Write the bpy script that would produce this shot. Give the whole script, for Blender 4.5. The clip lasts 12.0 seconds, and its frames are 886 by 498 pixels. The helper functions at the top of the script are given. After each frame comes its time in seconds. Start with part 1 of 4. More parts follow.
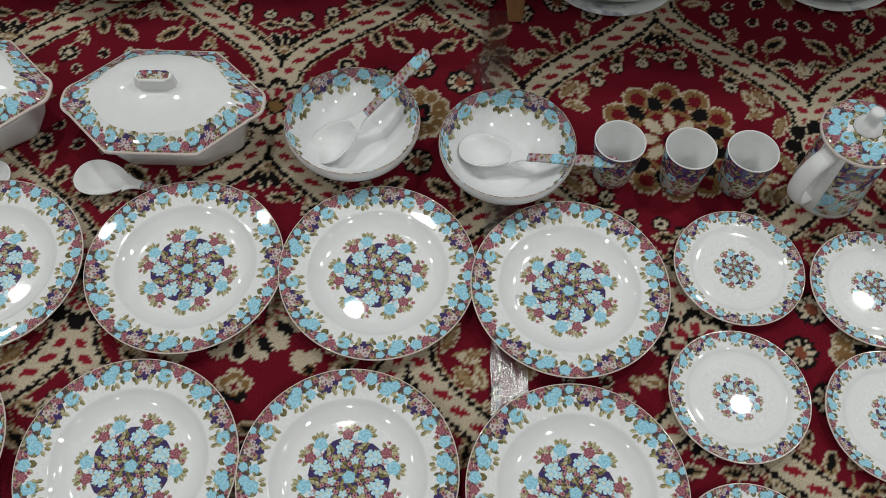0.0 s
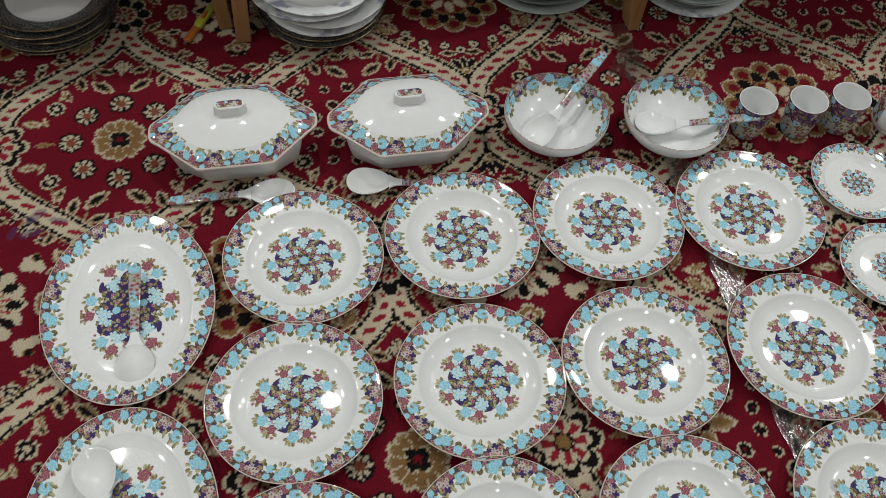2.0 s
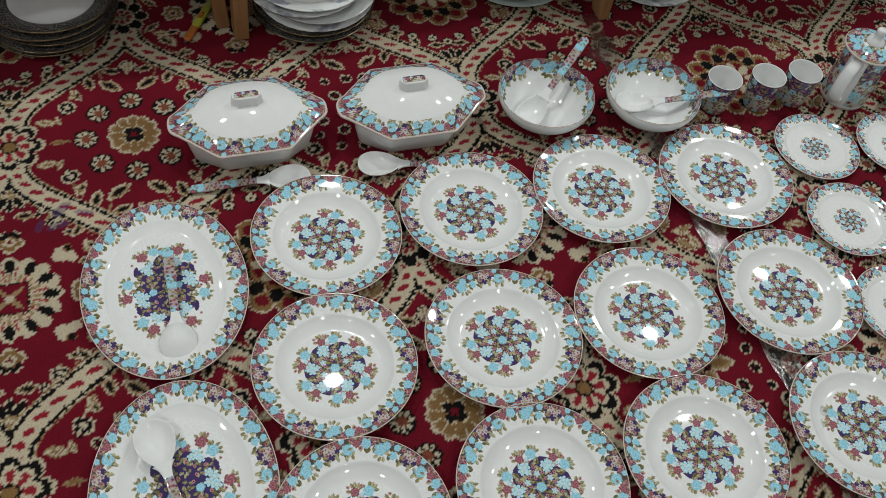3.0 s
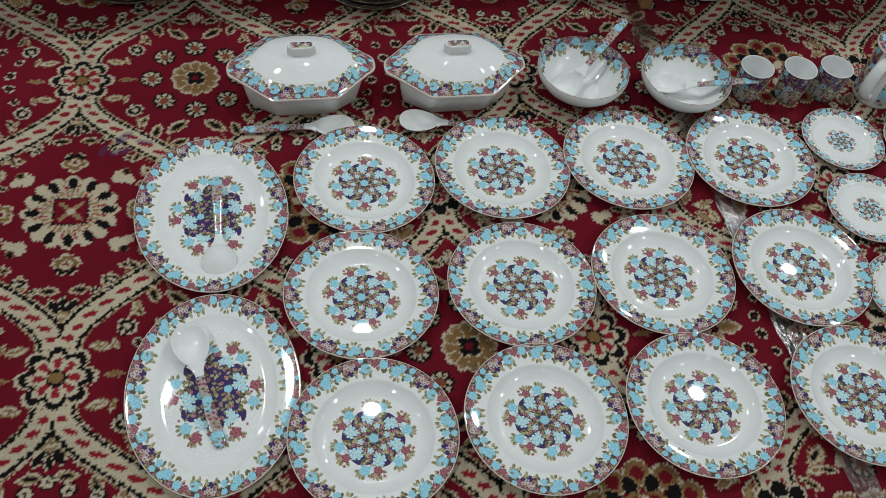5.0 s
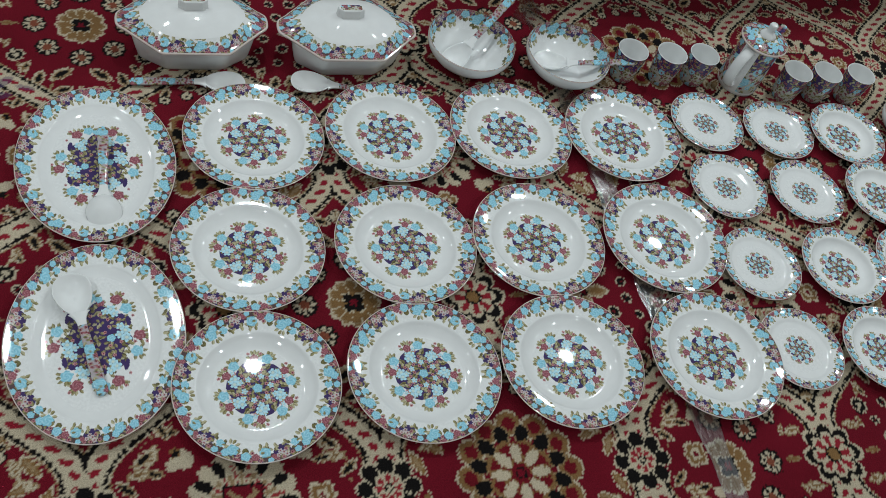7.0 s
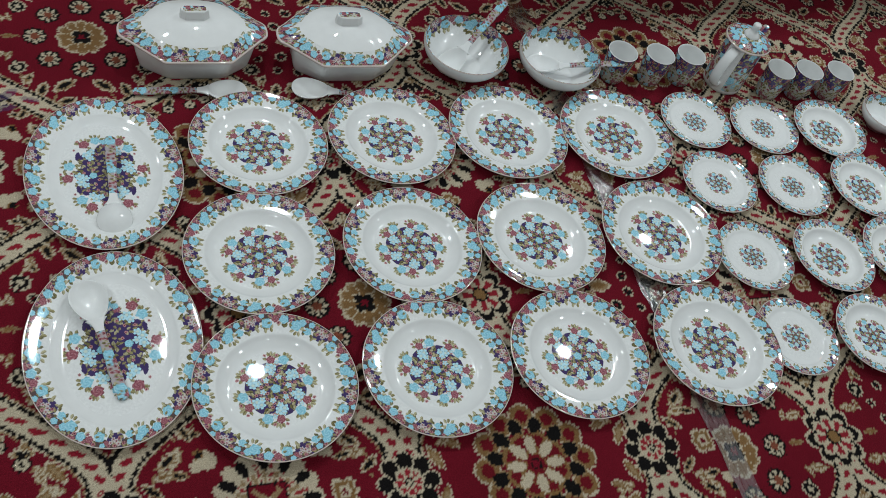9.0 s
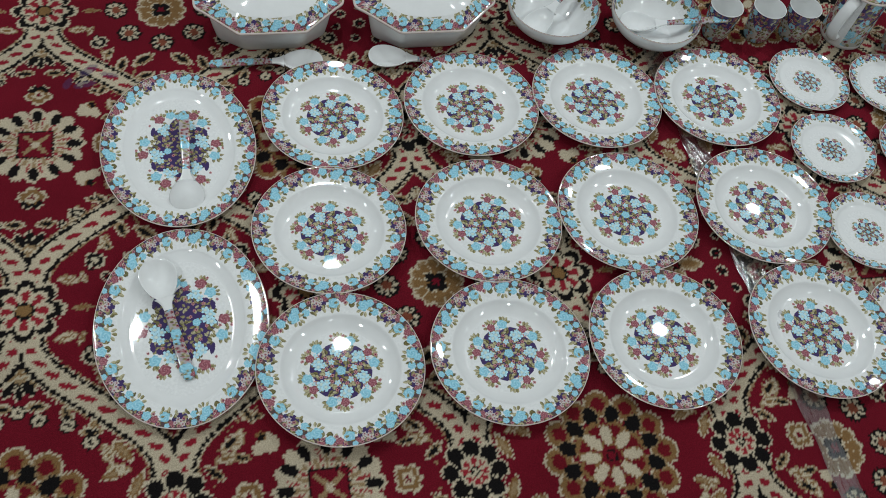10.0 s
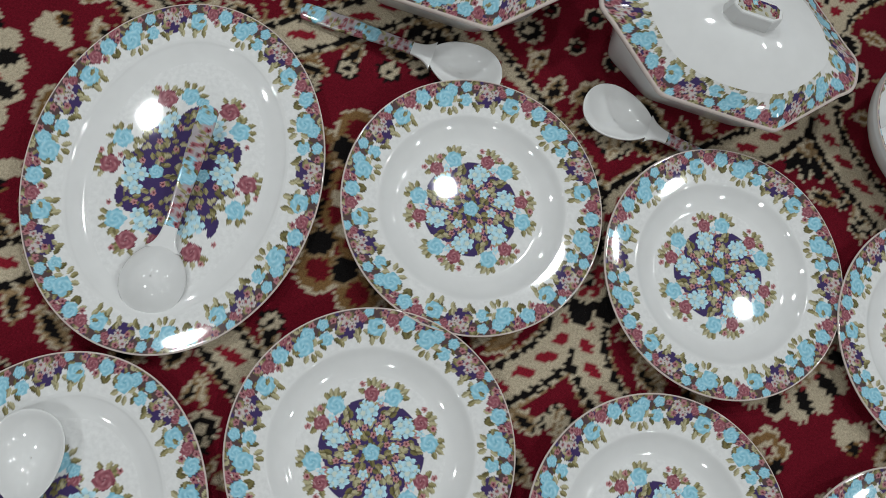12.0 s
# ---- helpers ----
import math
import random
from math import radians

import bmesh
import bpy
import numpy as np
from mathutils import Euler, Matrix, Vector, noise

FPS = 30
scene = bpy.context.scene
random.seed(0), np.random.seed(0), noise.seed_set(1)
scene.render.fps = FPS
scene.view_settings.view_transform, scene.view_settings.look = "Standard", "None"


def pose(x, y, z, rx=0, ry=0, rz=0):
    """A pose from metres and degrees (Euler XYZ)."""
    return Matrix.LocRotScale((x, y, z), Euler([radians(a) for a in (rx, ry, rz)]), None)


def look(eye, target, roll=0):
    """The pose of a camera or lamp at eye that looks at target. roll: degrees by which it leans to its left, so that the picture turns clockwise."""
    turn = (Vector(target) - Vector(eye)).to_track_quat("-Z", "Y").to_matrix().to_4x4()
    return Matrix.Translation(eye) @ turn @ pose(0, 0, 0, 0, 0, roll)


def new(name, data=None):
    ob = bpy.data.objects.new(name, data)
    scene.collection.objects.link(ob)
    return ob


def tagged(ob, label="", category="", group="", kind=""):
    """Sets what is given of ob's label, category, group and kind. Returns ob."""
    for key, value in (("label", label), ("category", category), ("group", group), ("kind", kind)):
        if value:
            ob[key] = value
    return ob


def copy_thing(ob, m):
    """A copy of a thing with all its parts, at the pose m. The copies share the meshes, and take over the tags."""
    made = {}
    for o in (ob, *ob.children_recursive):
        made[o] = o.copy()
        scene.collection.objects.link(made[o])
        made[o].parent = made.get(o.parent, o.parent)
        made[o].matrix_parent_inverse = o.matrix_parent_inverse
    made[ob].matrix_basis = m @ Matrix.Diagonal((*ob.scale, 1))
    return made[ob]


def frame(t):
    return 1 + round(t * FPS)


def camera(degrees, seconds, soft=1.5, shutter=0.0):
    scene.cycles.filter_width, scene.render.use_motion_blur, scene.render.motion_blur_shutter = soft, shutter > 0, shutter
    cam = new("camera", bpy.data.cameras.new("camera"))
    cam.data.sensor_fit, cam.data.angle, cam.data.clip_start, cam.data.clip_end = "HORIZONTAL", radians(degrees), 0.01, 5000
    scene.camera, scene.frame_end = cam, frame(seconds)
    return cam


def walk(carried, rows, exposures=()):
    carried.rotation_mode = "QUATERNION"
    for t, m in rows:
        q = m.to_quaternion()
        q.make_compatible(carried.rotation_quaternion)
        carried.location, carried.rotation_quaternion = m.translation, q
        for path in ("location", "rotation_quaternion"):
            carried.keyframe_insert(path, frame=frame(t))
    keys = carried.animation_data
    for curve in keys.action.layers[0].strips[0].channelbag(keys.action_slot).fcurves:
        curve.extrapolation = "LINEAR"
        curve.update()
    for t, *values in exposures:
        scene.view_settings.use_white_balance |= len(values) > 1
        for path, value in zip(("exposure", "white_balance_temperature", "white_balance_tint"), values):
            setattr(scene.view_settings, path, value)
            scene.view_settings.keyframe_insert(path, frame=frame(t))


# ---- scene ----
cam = camera(52.7, 12.0, soft=0.65)
PATH = [
    (0, (0.063, -0.572, 1.086), (0.112, 0.424, -0.648), 1.1),
    (0.3, (-0.070, -0.508, 1.043), (-0.066, 0.500, -0.685), -0.2),
    (0.5, (-0.137, -0.448, 1.09), (-0.163, 0.518, -0.661), -2.8),
    (0.7, (-0.195, -0.441, 1.120), (-0.165, 0.528, -0.629), -1.5),
    (1, (-0.319, -0.544, 1.154), (-0.173, 0.474, -0.561), 0.6),
    (1.5, (-0.47, -0.695, 1.236), (-0.219, 0.363, -0.443), 3.5),
    (2, (-0.552, -0.819, 1.274), (-0.217, 0.261, -0.376), 4.9),
    (2.5, (-0.647, -0.852, 1.295), (-0.207, 0.216, -0.337), 7.2),
    (3, (-0.751, -0.891, 1.314), (-0.235, 0.162, -0.306), 9.3),
    (3.5, (-0.802, -0.945, 1.319), (-0.263, 0.109, -0.293), 10.3),
    (3.7, (-0.801, -0.958, 1.332), (-0.281, 0.099, -0.284), 9.9),
    (5.3, (-0.746, -1.08, 1.306), (-0.324, 0.048, -0.29), 9.6),
    (5.5, (-0.735, -1.088, 1.301), (-0.275, 0.028, -0.293), 11.2),
    (6, (-0.731, -1.1, 1.314), (-0.186, -0.033, -0.287), 15.6),
    (6.5, (-0.745, -1.109, 1.325), (-0.146, -0.079, -0.281), 18.8),
    (7, (-0.791, -1.109, 1.346), (-0.118, -0.1, -0.244), 21.8),
    (7.5, (-0.879, -1.116, 1.359), (-0.137, -0.103, -0.197), 23.2),
    (7.7, (-0.912, -1.121, 1.352), (-0.139, -0.110, -0.193), 24.1),
    (9.3, (-0.85, -1.124, 1.343), (-0.148, -0.109, -0.23), 20.7),
    (9.5, (-0.835, -1.11, 1.353), (-0.199, -0.105, -0.255), 18.9),
    (10, (-0.756, -1.077, 1.326), (-0.293, -0.077, -0.344), 13.2),
    (10.5, (-0.711, -0.955, 1.259), (-0.359, -0.017, -0.472), 9.2),
    (11, (-0.703, -0.717, 1.161), (-0.387, 0.099, -0.638), 8.8),
    (11.5, (-0.688, -0.468, 1.021), (-0.377, 0.199, -0.839), 19.0),
    (12, (-0.668, -0.261, 0.858), (-0.405, 0.291, -1.047), 37.3),
]
walk(cam, [(t, look(eye, target, roll)) for t, eye, target, roll in PATH],
     [(0, 0.0, 6750, 10), (0.7, -0.1, 6800, 10), (1.5, 0.06, 6900, 10), (3.5, 0.03, 6650, 7), (5.5, 0.0, 6400, 6), (7.5, -0.03, 6300, 5), (10, 0.0, 6350, 6), (11.3, -0.04, 6400, 7), (12, -0.08, 6550, 9)])

# ---- room and light ----
ROOM = (-3.6, 4.2, -3.4, 3.6, 2.73)
world = bpy.data.worlds.new("world")
world.use_nodes = True
world.node_tree.nodes["Background"].inputs[0].default_value = (0.8, 0.88, 1.0, 1)
world.node_tree.nodes["Background"].inputs[1].default_value = 0.005
scene.world = world
scene.view_settings.exposure = 0.0
LAMP_WATTS = 14.7
# first four placed by their reflections; the other seven are unseen, added as fill
LAMPS = [(-1.58, 1.17), (-0.31, 1.06), (1.375, 0.745), (2.15, 1.25), (-2.7, 0.1), (2.7, -0.7), (-1.9, -1.6), (1.5, -1.7),
         (-2.9, 2.7), (3.2, 2.9), (-0.3, -2.7)]


# ---- mesh helpers ----
def quads_mesh(name, V, F, colour=None, smooth=True):
    """A mesh from arrays of points, of four-cornered faces and, if given, of point colours."""
    me = bpy.data.meshes.new(name)
    V, F = np.asarray(V, np.float32), np.asarray(F, np.int32)
    me.vertices.add(len(V))
    me.vertices.foreach_set("co", V.ravel())
    me.loops.add(F.size)
    me.loops.foreach_set("vertex_index", F.ravel())
    me.polygons.add(len(F))
    me.polygons.foreach_set("loop_start", np.arange(0, F.size, 4, dtype=np.int32))
    me.update(calc_edges=True)
    me.validate()
    me.polygons.foreach_set("use_smooth", np.full(len(me.polygons), smooth))
    if colour is not None:
        at = me.attributes.new("Col", "FLOAT_COLOR", "POINT")
        at.data.foreach_set("color", np.hstack([colour, np.ones((len(V), 1))]).astype(np.float32).ravel())
    return me


def grid_faces(m, n, closed):
    """Faces of m rings of n points each; closed: the rings run round."""
    i, j = np.meshgrid(np.arange(m - 1), np.arange(n if closed else n - 1), indexing="ij")
    k = (j + 1) % n
    return np.stack([i * n + j, (i + 1) * n + j, (i + 1) * n + k, i * n + k], -1).reshape(-1, 4)


def bm_mesh(name, bm, smooth=True):
    me = bpy.data.meshes.new(name)
    bm.to_mesh(me)
    bm.free()
    for p in me.polygons:
        p.use_smooth = smooth
    return me


def part(name, me, mat, parent=None, label=""):
    """Links a mesh (or a bmesh) as one object, under a thing or a part."""
    if isinstance(me, bmesh.types.BMesh):
        me = bm_mesh(name, me)
    if not me.materials:
        me.materials.append(mat)
    ob = new(name, me)
    ob.parent = parent
    return tagged(ob, label)


def box(bm, size, at, rot=None, bevel=0.0):
    m = Matrix.Translation(at) @ (rot or Matrix()) @ Matrix.Diagonal((*size, 1))
    got = bmesh.ops.create_cube(bm, size=1, matrix=m)["verts"]
    if bevel:
        edges = list({e for v in got for e in v.link_edges})
        bmesh.ops.bevel(bm, geom=edges, offset=bevel, segments=2, affect="EDGES", profile=0.6)
    return bm


def box_mesh(name, size, at, rot=None, bevel=0.0, smooth=False):
    return bm_mesh(name, box(bmesh.new(), size, at, rot, bevel), smooth)


def lathe(name, prof, n=96, wave=None):
    """A turned mesh from (radius, height) points. wave: a scalloped edge (count, depth, from radius)."""
    a = np.linspace(0, 2 * np.pi, n, endpoint=False)
    rings = []
    for r, z in prof:
        rr = np.full(n, r)
        if wave and r > wave[2]:
            rr = rr * (1 + wave[1] * np.abs(np.cos(a * wave[0] / 2)))
        rings.append(np.stack([rr * np.cos(a), rr * np.sin(a), np.full(n, z)], -1))
    return quads_mesh(name, np.concatenate(rings), grid_faces(len(prof), n, True))


# ---- materials ----
def material(name, rough=0.5, colour=(0.8, 0.8, 0.8), metal=0.0):
    mat = bpy.data.materials.new(name)
    mat.use_nodes = True
    b = mat.node_tree.nodes["Principled BSDF"]
    b.inputs["Base Color"].default_value = (*colour, 1)
    b.inputs["Roughness"].default_value = rough
    b.inputs["Metallic"].default_value = metal
    return mat, mat.node_tree, b


def node(tree, kind, **values):
    n = tree.nodes.new(kind)
    for key, value in values.items():
        n.inputs[key].default_value = value
    return n


def noise_of(tree, scale, detail=3.0, where="Object"):
    co = tree.nodes.new("ShaderNodeTexCoord")
    n = node(tree, "ShaderNodeTexNoise", Scale=scale, Detail=detail)
    tree.links.new(co.outputs[where], n.inputs["Vector"])
    return n


def vary(tree, b, source, lows, highs, scale, detail=3.0):
    """Multiplies a colour by a noise between two greys."""
    n = noise_of(tree, scale, detail)
    ramp = node(tree, "ShaderNodeMapRange", **{"To Min": lows, "To Max": highs})
    ramp.inputs["From Min"].default_value, ramp.inputs["From Max"].default_value = 0.3, 0.7
    tree.links.new(n.outputs[0], ramp.inputs["Value"])
    mix = tree.nodes.new("ShaderNodeVectorMath")
    mix.operation = "SCALE"
    if isinstance(source, tuple):
        mix.inputs[0].default_value = source
    else:
        tree.links.new(source, mix.inputs[0])
    tree.links.new(ramp.outputs[0], mix.inputs["Scale"])
    tree.links.new(mix.outputs[0], b.inputs["Base Color"])
    return mix.outputs[0]


def bump(tree, b, height, strength, distance):
    n = node(tree, "ShaderNodeBump", Strength=strength, Distance=distance)
    tree.links.new(height, n.inputs["Height"])
    tree.links.new(n.outputs[0], b.inputs["Normal"])


def glaze_material(name, colour=None, rough=0.1):
    """Glossy melamine; without a colour it takes the printed flowers from the mesh."""
    mat, tree, b = material(name, rough)
    b.inputs["IOR"].default_value = 1.52
    if colour is None:
        at = tree.nodes.new("ShaderNodeAttribute")
        at.attribute_name = "Col"
        vary(tree, b, at.outputs["Color"], 0.94, 1.05, 220.0)
    else:
        vary(tree, b, colour, 0.97, 1.02, 40.0)
    n = noise_of(tree, 28.0, 2.0)
    bump(tree, b, n.outputs[0], 0.012, 0.002)
    smear = noise_of(tree, 60.0, 4.0)
    ramp = node(tree, "ShaderNodeMapRange", **{"To Min": rough * 0.8, "To Max": rough * 1.5})
    tree.links.new(smear.outputs[0], ramp.inputs["Value"])
    tree.links.new(ramp.outputs[0], b.inputs["Roughness"])
    return mat


WHITE = (0.78, 0.785, 0.78)
M_PRINT = glaze_material("printed_melamine", None, 0.04)
M_WHITE = glaze_material("white_melamine", WHITE, 0.045)


def carpet_material():
    mat, tree, b = material("woven_carpet", 0.95)
    at = tree.nodes.new("ShaderNodeAttribute")
    at.attribute_name = "Col"
    first = vary(tree, b, at.outputs["Color"], 0.80, 1.18, 420.0, 3.0)
    vary(tree, b, first, 0.88, 1.10, 9.0, 4.0)
    pile = noise_of(tree, 650.0, 2.0)
    bump(tree, b, pile.outputs[0], 0.6, 0.003)
    b.inputs["Specular IOR Level"].default_value = 0.05
    b.inputs["Sheen Weight"].default_value = 0.01
    return mat


M_CARPET = carpet_material()


def wood_material():
    mat, tree, b = material("raw_wood", 0.6)
    co = tree.nodes.new("ShaderNodeTexCoord")
    mp = node(tree, "ShaderNodeMapping", Scale=(60, 60, 5))
    n = node(tree, "ShaderNodeTexNoise", Scale=1.5, Detail=5.0)
    ramp = tree.nodes.new("ShaderNodeValToRGB")
    ramp.color_ramp.elements[0].color, ramp.color_ramp.elements[1].color = (0.16, 0.07, 0.025, 1), (0.42, 0.22, 0.09, 1)
    tree.links.new(co.outputs["Object"], mp.inputs[0])
    tree.links.new(mp.outputs[0], n.inputs["Vector"])
    tree.links.new(n.outputs[0], ramp.inputs[0])
    tree.links.new(ramp.outputs[0], b.inputs["Base Color"])
    bump(tree, b, n.outputs[0], 0.2, 0.002)
    return mat


M_WOOD = wood_material()


def plain(name, colour, rough, scale=30.0, lows=0.9, highs=1.08, metal=0.0):
    mat, tree, b = material(name, rough, colour, metal)
    vary(tree, b, colour, lows, highs, scale)
    return mat


M_WALL = plain("wall_paint", (0.28, 0.28, 0.275), 0.8, 4.0)
M_CEIL = plain("ceiling_paint", (0.46, 0.46, 0.455), 0.85, 4.0)
M_FLOOR = plain("floor_covering", (0.16, 0.05, 0.05), 0.9, 25.0, 0.6, 1.4)
M_CLOTH = plain("blue_cloth", (0.012, 0.035, 0.19), 0.85, 60.0, 0.8, 1.2)
M_STEEL = plain("lamp_ring", (0.8, 0.8, 0.8), 0.4)
M_GOLD = plain("gilt_line", (0.20, 0.15, 0.09), 0.3, 90.0, 0.5, 1.5, 1.0)
M_YELLOW = plain("yellow_plastic", (0.36, 0.38, 0.04), 0.4)
M_ORANGE = plain("orange_plastic", (0.42, 0.12, 0.02), 0.4)
M_BLADE = plain("steel_blade", (0.5, 0.5, 0.5), 0.3, 60.0, 0.9, 1.1, 1.0)
M_GREY = glaze_material("grey_green_porcelain", (0.40, 0.45, 0.42), 0.12)
# same grey-green glaze, darkened to stand for the shade under the table
M_GREY_SHADED = glaze_material("shaded_grey_green_porcelain", (0.17, 0.20, 0.19), 0.10)


def lace_material(name, dark, light, scale):
    """Porcelain rim with a fine dark print."""
    mat, tree, b = material(name, 0.15)
    co = tree.nodes.new("ShaderNodeTexCoord")
    v = node(tree, "ShaderNodeTexVoronoi", Scale=scale)
    v.feature = "DISTANCE_TO_EDGE"
    n = noise_of(tree, scale * 0.6, 3.0)
    add = tree.nodes.new("ShaderNodeMath")
    add.operation = "MULTIPLY"
    ramp = tree.nodes.new("ShaderNodeValToRGB")
    ramp.color_ramp.elements[0].position, ramp.color_ramp.elements[1].position = 0.006, 0.035
    ramp.color_ramp.elements[0].color, ramp.color_ramp.elements[1].color = (*light, 1), (*dark, 1)
    tree.links.new(co.outputs["Object"], v.inputs["Vector"])
    tree.links.new(v.outputs["Distance"], add.inputs[0])
    tree.links.new(n.outputs[0], add.inputs[1])
    tree.links.new(add.outputs[0], ramp.inputs[0])
    tree.links.new(ramp.outputs[0], b.inputs["Base Color"])
    return mat


M_LACE = lace_material("dark_lace_print", (0.035, 0.032, 0.030), (0.22, 0.21, 0.19), 150.0)


def sprig_material():
    """White porcelain with faint grey sprigs."""
    mat, tree, b = material("grey_sprig_print", 0.12)
    n = noise_of(tree, 26.0, 6.0)
    ramp = tree.nodes.new("ShaderNodeValToRGB")
    ramp.color_ramp.elements[0].position, ramp.color_ramp.elements[1].position = 0.56, 0.68
    ramp.color_ramp.elements[0].color, ramp.color_ramp.elements[1].color = (0.70, 0.72, 0.71, 1), (0.30, 0.31, 0.37, 1)
    tree.links.new(n.outputs[0], ramp.inputs[0])
    tree.links.new(ramp.outputs[0], b.inputs["Base Color"])
    return mat


M_SPRIG = sprig_material()


def film_material():
    """Clear crinkled film: see-through with a broken gloss."""
    mat = bpy.data.materials.new("clear_film")
    mat.use_nodes = True
    tree = mat.node_tree
    tree.nodes.clear()
    out = tree.nodes.new("ShaderNodeOutputMaterial")
    mix = node(tree, "ShaderNodeMixShader", Fac=0.24)
    clear = node(tree, "ShaderNodeBsdfTransparent", Color=(0.93, 0.93, 0.94, 1))
    gloss = node(tree, "ShaderNodeBsdfGlossy", Color=(0.95, 0.95, 0.95, 1), Roughness=0.2)
    n = noise_of(tree, 60.0, 5.0)
    mp = node(tree, "ShaderNodeMapping", Scale=(2.2, 0.35, 1.0))
    tree.links.new(n.inputs["Vector"].links[0].from_socket, mp.inputs[0])
    tree.links.new(mp.outputs[0], n.inputs["Vector"])
    b = node(tree, "ShaderNodeBump", Strength=1.0, Distance=0.006)
    tree.links.new(n.outputs[0], b.inputs["Height"])
    tree.links.new(b.outputs[0], gloss.inputs["Normal"])
    tree.links.new(clear.outputs[0], mix.inputs[1])
    tree.links.new(gloss.outputs[0], mix.inputs[2])
    tree.links.new(mix.outputs[0], out.inputs[0])
    return mat


M_FILM = film_material()


# ---- printed ornament ----
BLUE = ((0.15, 0.43, 0.57), (0.40, 0.70, 0.82))
PINK = ((0.125, 0.020, 0.040), (0.43, 0.165, 0.195))
OLIVE = ((0.085, 0.075, 0.028), (0.36, 0.32, 0.16))
GREENS = (OLIVE, ((0.05, 0.045, 0.02), (0.20, 0.175, 0.075)), ((0.17, 0.15, 0.075), (0.52, 0.48, 0.30)))
PURPLE = (0.060, 0.040, 0.130)
UMBER = (0.105, 0.068, 0.070)


class Paint:
    """Colours on flat points; the points may repeat along x with a period, or turn round the centre n times."""

    def __init__(self, x, y, base, period=0.0, turns=1):
        self.x, self.y, self.period, self.turns = x, y, period, turns
        self.squeeze = 1.0
        self.c = np.tile(np.asarray(base, float), (len(x), 1))
        if turns > 1:
            step = 2 * np.pi / turns
            r, a = np.hypot(x, y), np.arctan2(y, x)
            a = (a + step / 2) % step - step / 2
            self.x, self.y = r * np.cos(a), r * np.sin(a)

    def near(self, x, y, reach):
        """Which points lie near a spot, and their way from it."""
        for k in ((-1, 0, 1) if self.turns > 1 else (0,)):
            w = 2 * np.pi / self.turns * k
            cx, cy = x * math.cos(w) - y * math.sin(w), x * math.sin(w) + y * math.cos(w)
            dx, dy = self.x - cx, self.y - cy
            if self.period:
                dx = (dx + self.period / 2) % self.period - self.period / 2
            dx = dx * self.squeeze
            i = np.flatnonzero((np.abs(dx) < reach) & (np.abs(dy) < reach))
            if len(i):
                u, v = dx[i], dy[i]
                yield i, u * math.cos(w) + v * math.sin(w), -u * math.sin(w) + v * math.cos(w)

    def put(self, i, m, colour):
        colour = np.asarray(colour, float)
        self.c[i[m]] = colour[m] if colour.ndim > 1 else colour

    def spot(self, x, y, rx, ry, angle, colour):
        ca, sa = math.cos(radians(angle)), math.sin(radians(angle))
        for i, u, v in self.near(x, y, max(rx, ry) * 1.05):
            self.put(i, ((u * ca + v * sa) / rx) ** 2 + ((v * ca - u * sa) / ry) ** 2 < 1, colour)

    def leaf(self, x, y, length, width, angle, tones, split=True):
        """A pointed leaf that starts at x, y."""
        ca, sa = math.cos(radians(angle)), math.sin(radians(angle))
        for i, u, v in self.near(x + ca * length / 2, y + sa * length / 2, length * 0.75):
            a, b = (u * ca + v * sa) / (length / 2), (v * ca - u * sa) / (width / 2)
            edge = np.clip(1 - a * a, 0, 1) ** 0.8
            t = np.clip(0.35 + 0.5 * (b > 0) * split + 0.35 * (np.abs(b) < 0.2), 0, 1)[:, None]
            self.put(i, (np.abs(b) < edge) & (np.abs(a) < 1), np.asarray(tones[0]) * (1 - t) + np.asarray(tones[1]) * t)

    def rose(self, x, y, r, tones, phase=0.0):
        for i, u, v in self.near(x, y, r * 1.15):
            d, a = np.hypot(u, v) / r, np.arctan2(v, u)
            fold = np.sin(12.5 * d + 2 * a + phase) * 0.5 + np.sin(5 * a + 5 * d + phase) * 0.3
            t = np.clip(0.66 + 0.46 * fold - 0.30 * (d > 0.93) - 0.35 * (d < 0.14), 0, 1)[:, None]
            shine = np.clip(fold - 0.48, 0, 0.3)[:, None] * 0.6
            col = np.asarray(tones[0]) * (1 - t) + np.asarray(tones[1]) * t
            self.put(i, d < 1 + 0.08 * np.cos(5 * a + phase) + 0.04 * np.cos(9 * a), col * (1 - shine) + 0.8 * shine)

    def flower(self, x, y, r, petal, heart, phase=0.0, count=5):
        for i, u, v in self.near(x, y, r):
            d, a = np.hypot(u, v) / r, np.arctan2(v, u)
            shape = 0.6 + 0.4 * np.abs(np.cos(count / 2 * a + phase))
            col = np.where((d < 0.32)[:, None], np.asarray(heart), np.asarray(petal) * np.clip(0.62 + 0.5 * d - 0.30 * (np.abs(np.cos(count / 2 * a + phase)) < 0.22), 0, 1)[:, None])
            self.put(i, d < shape, col)


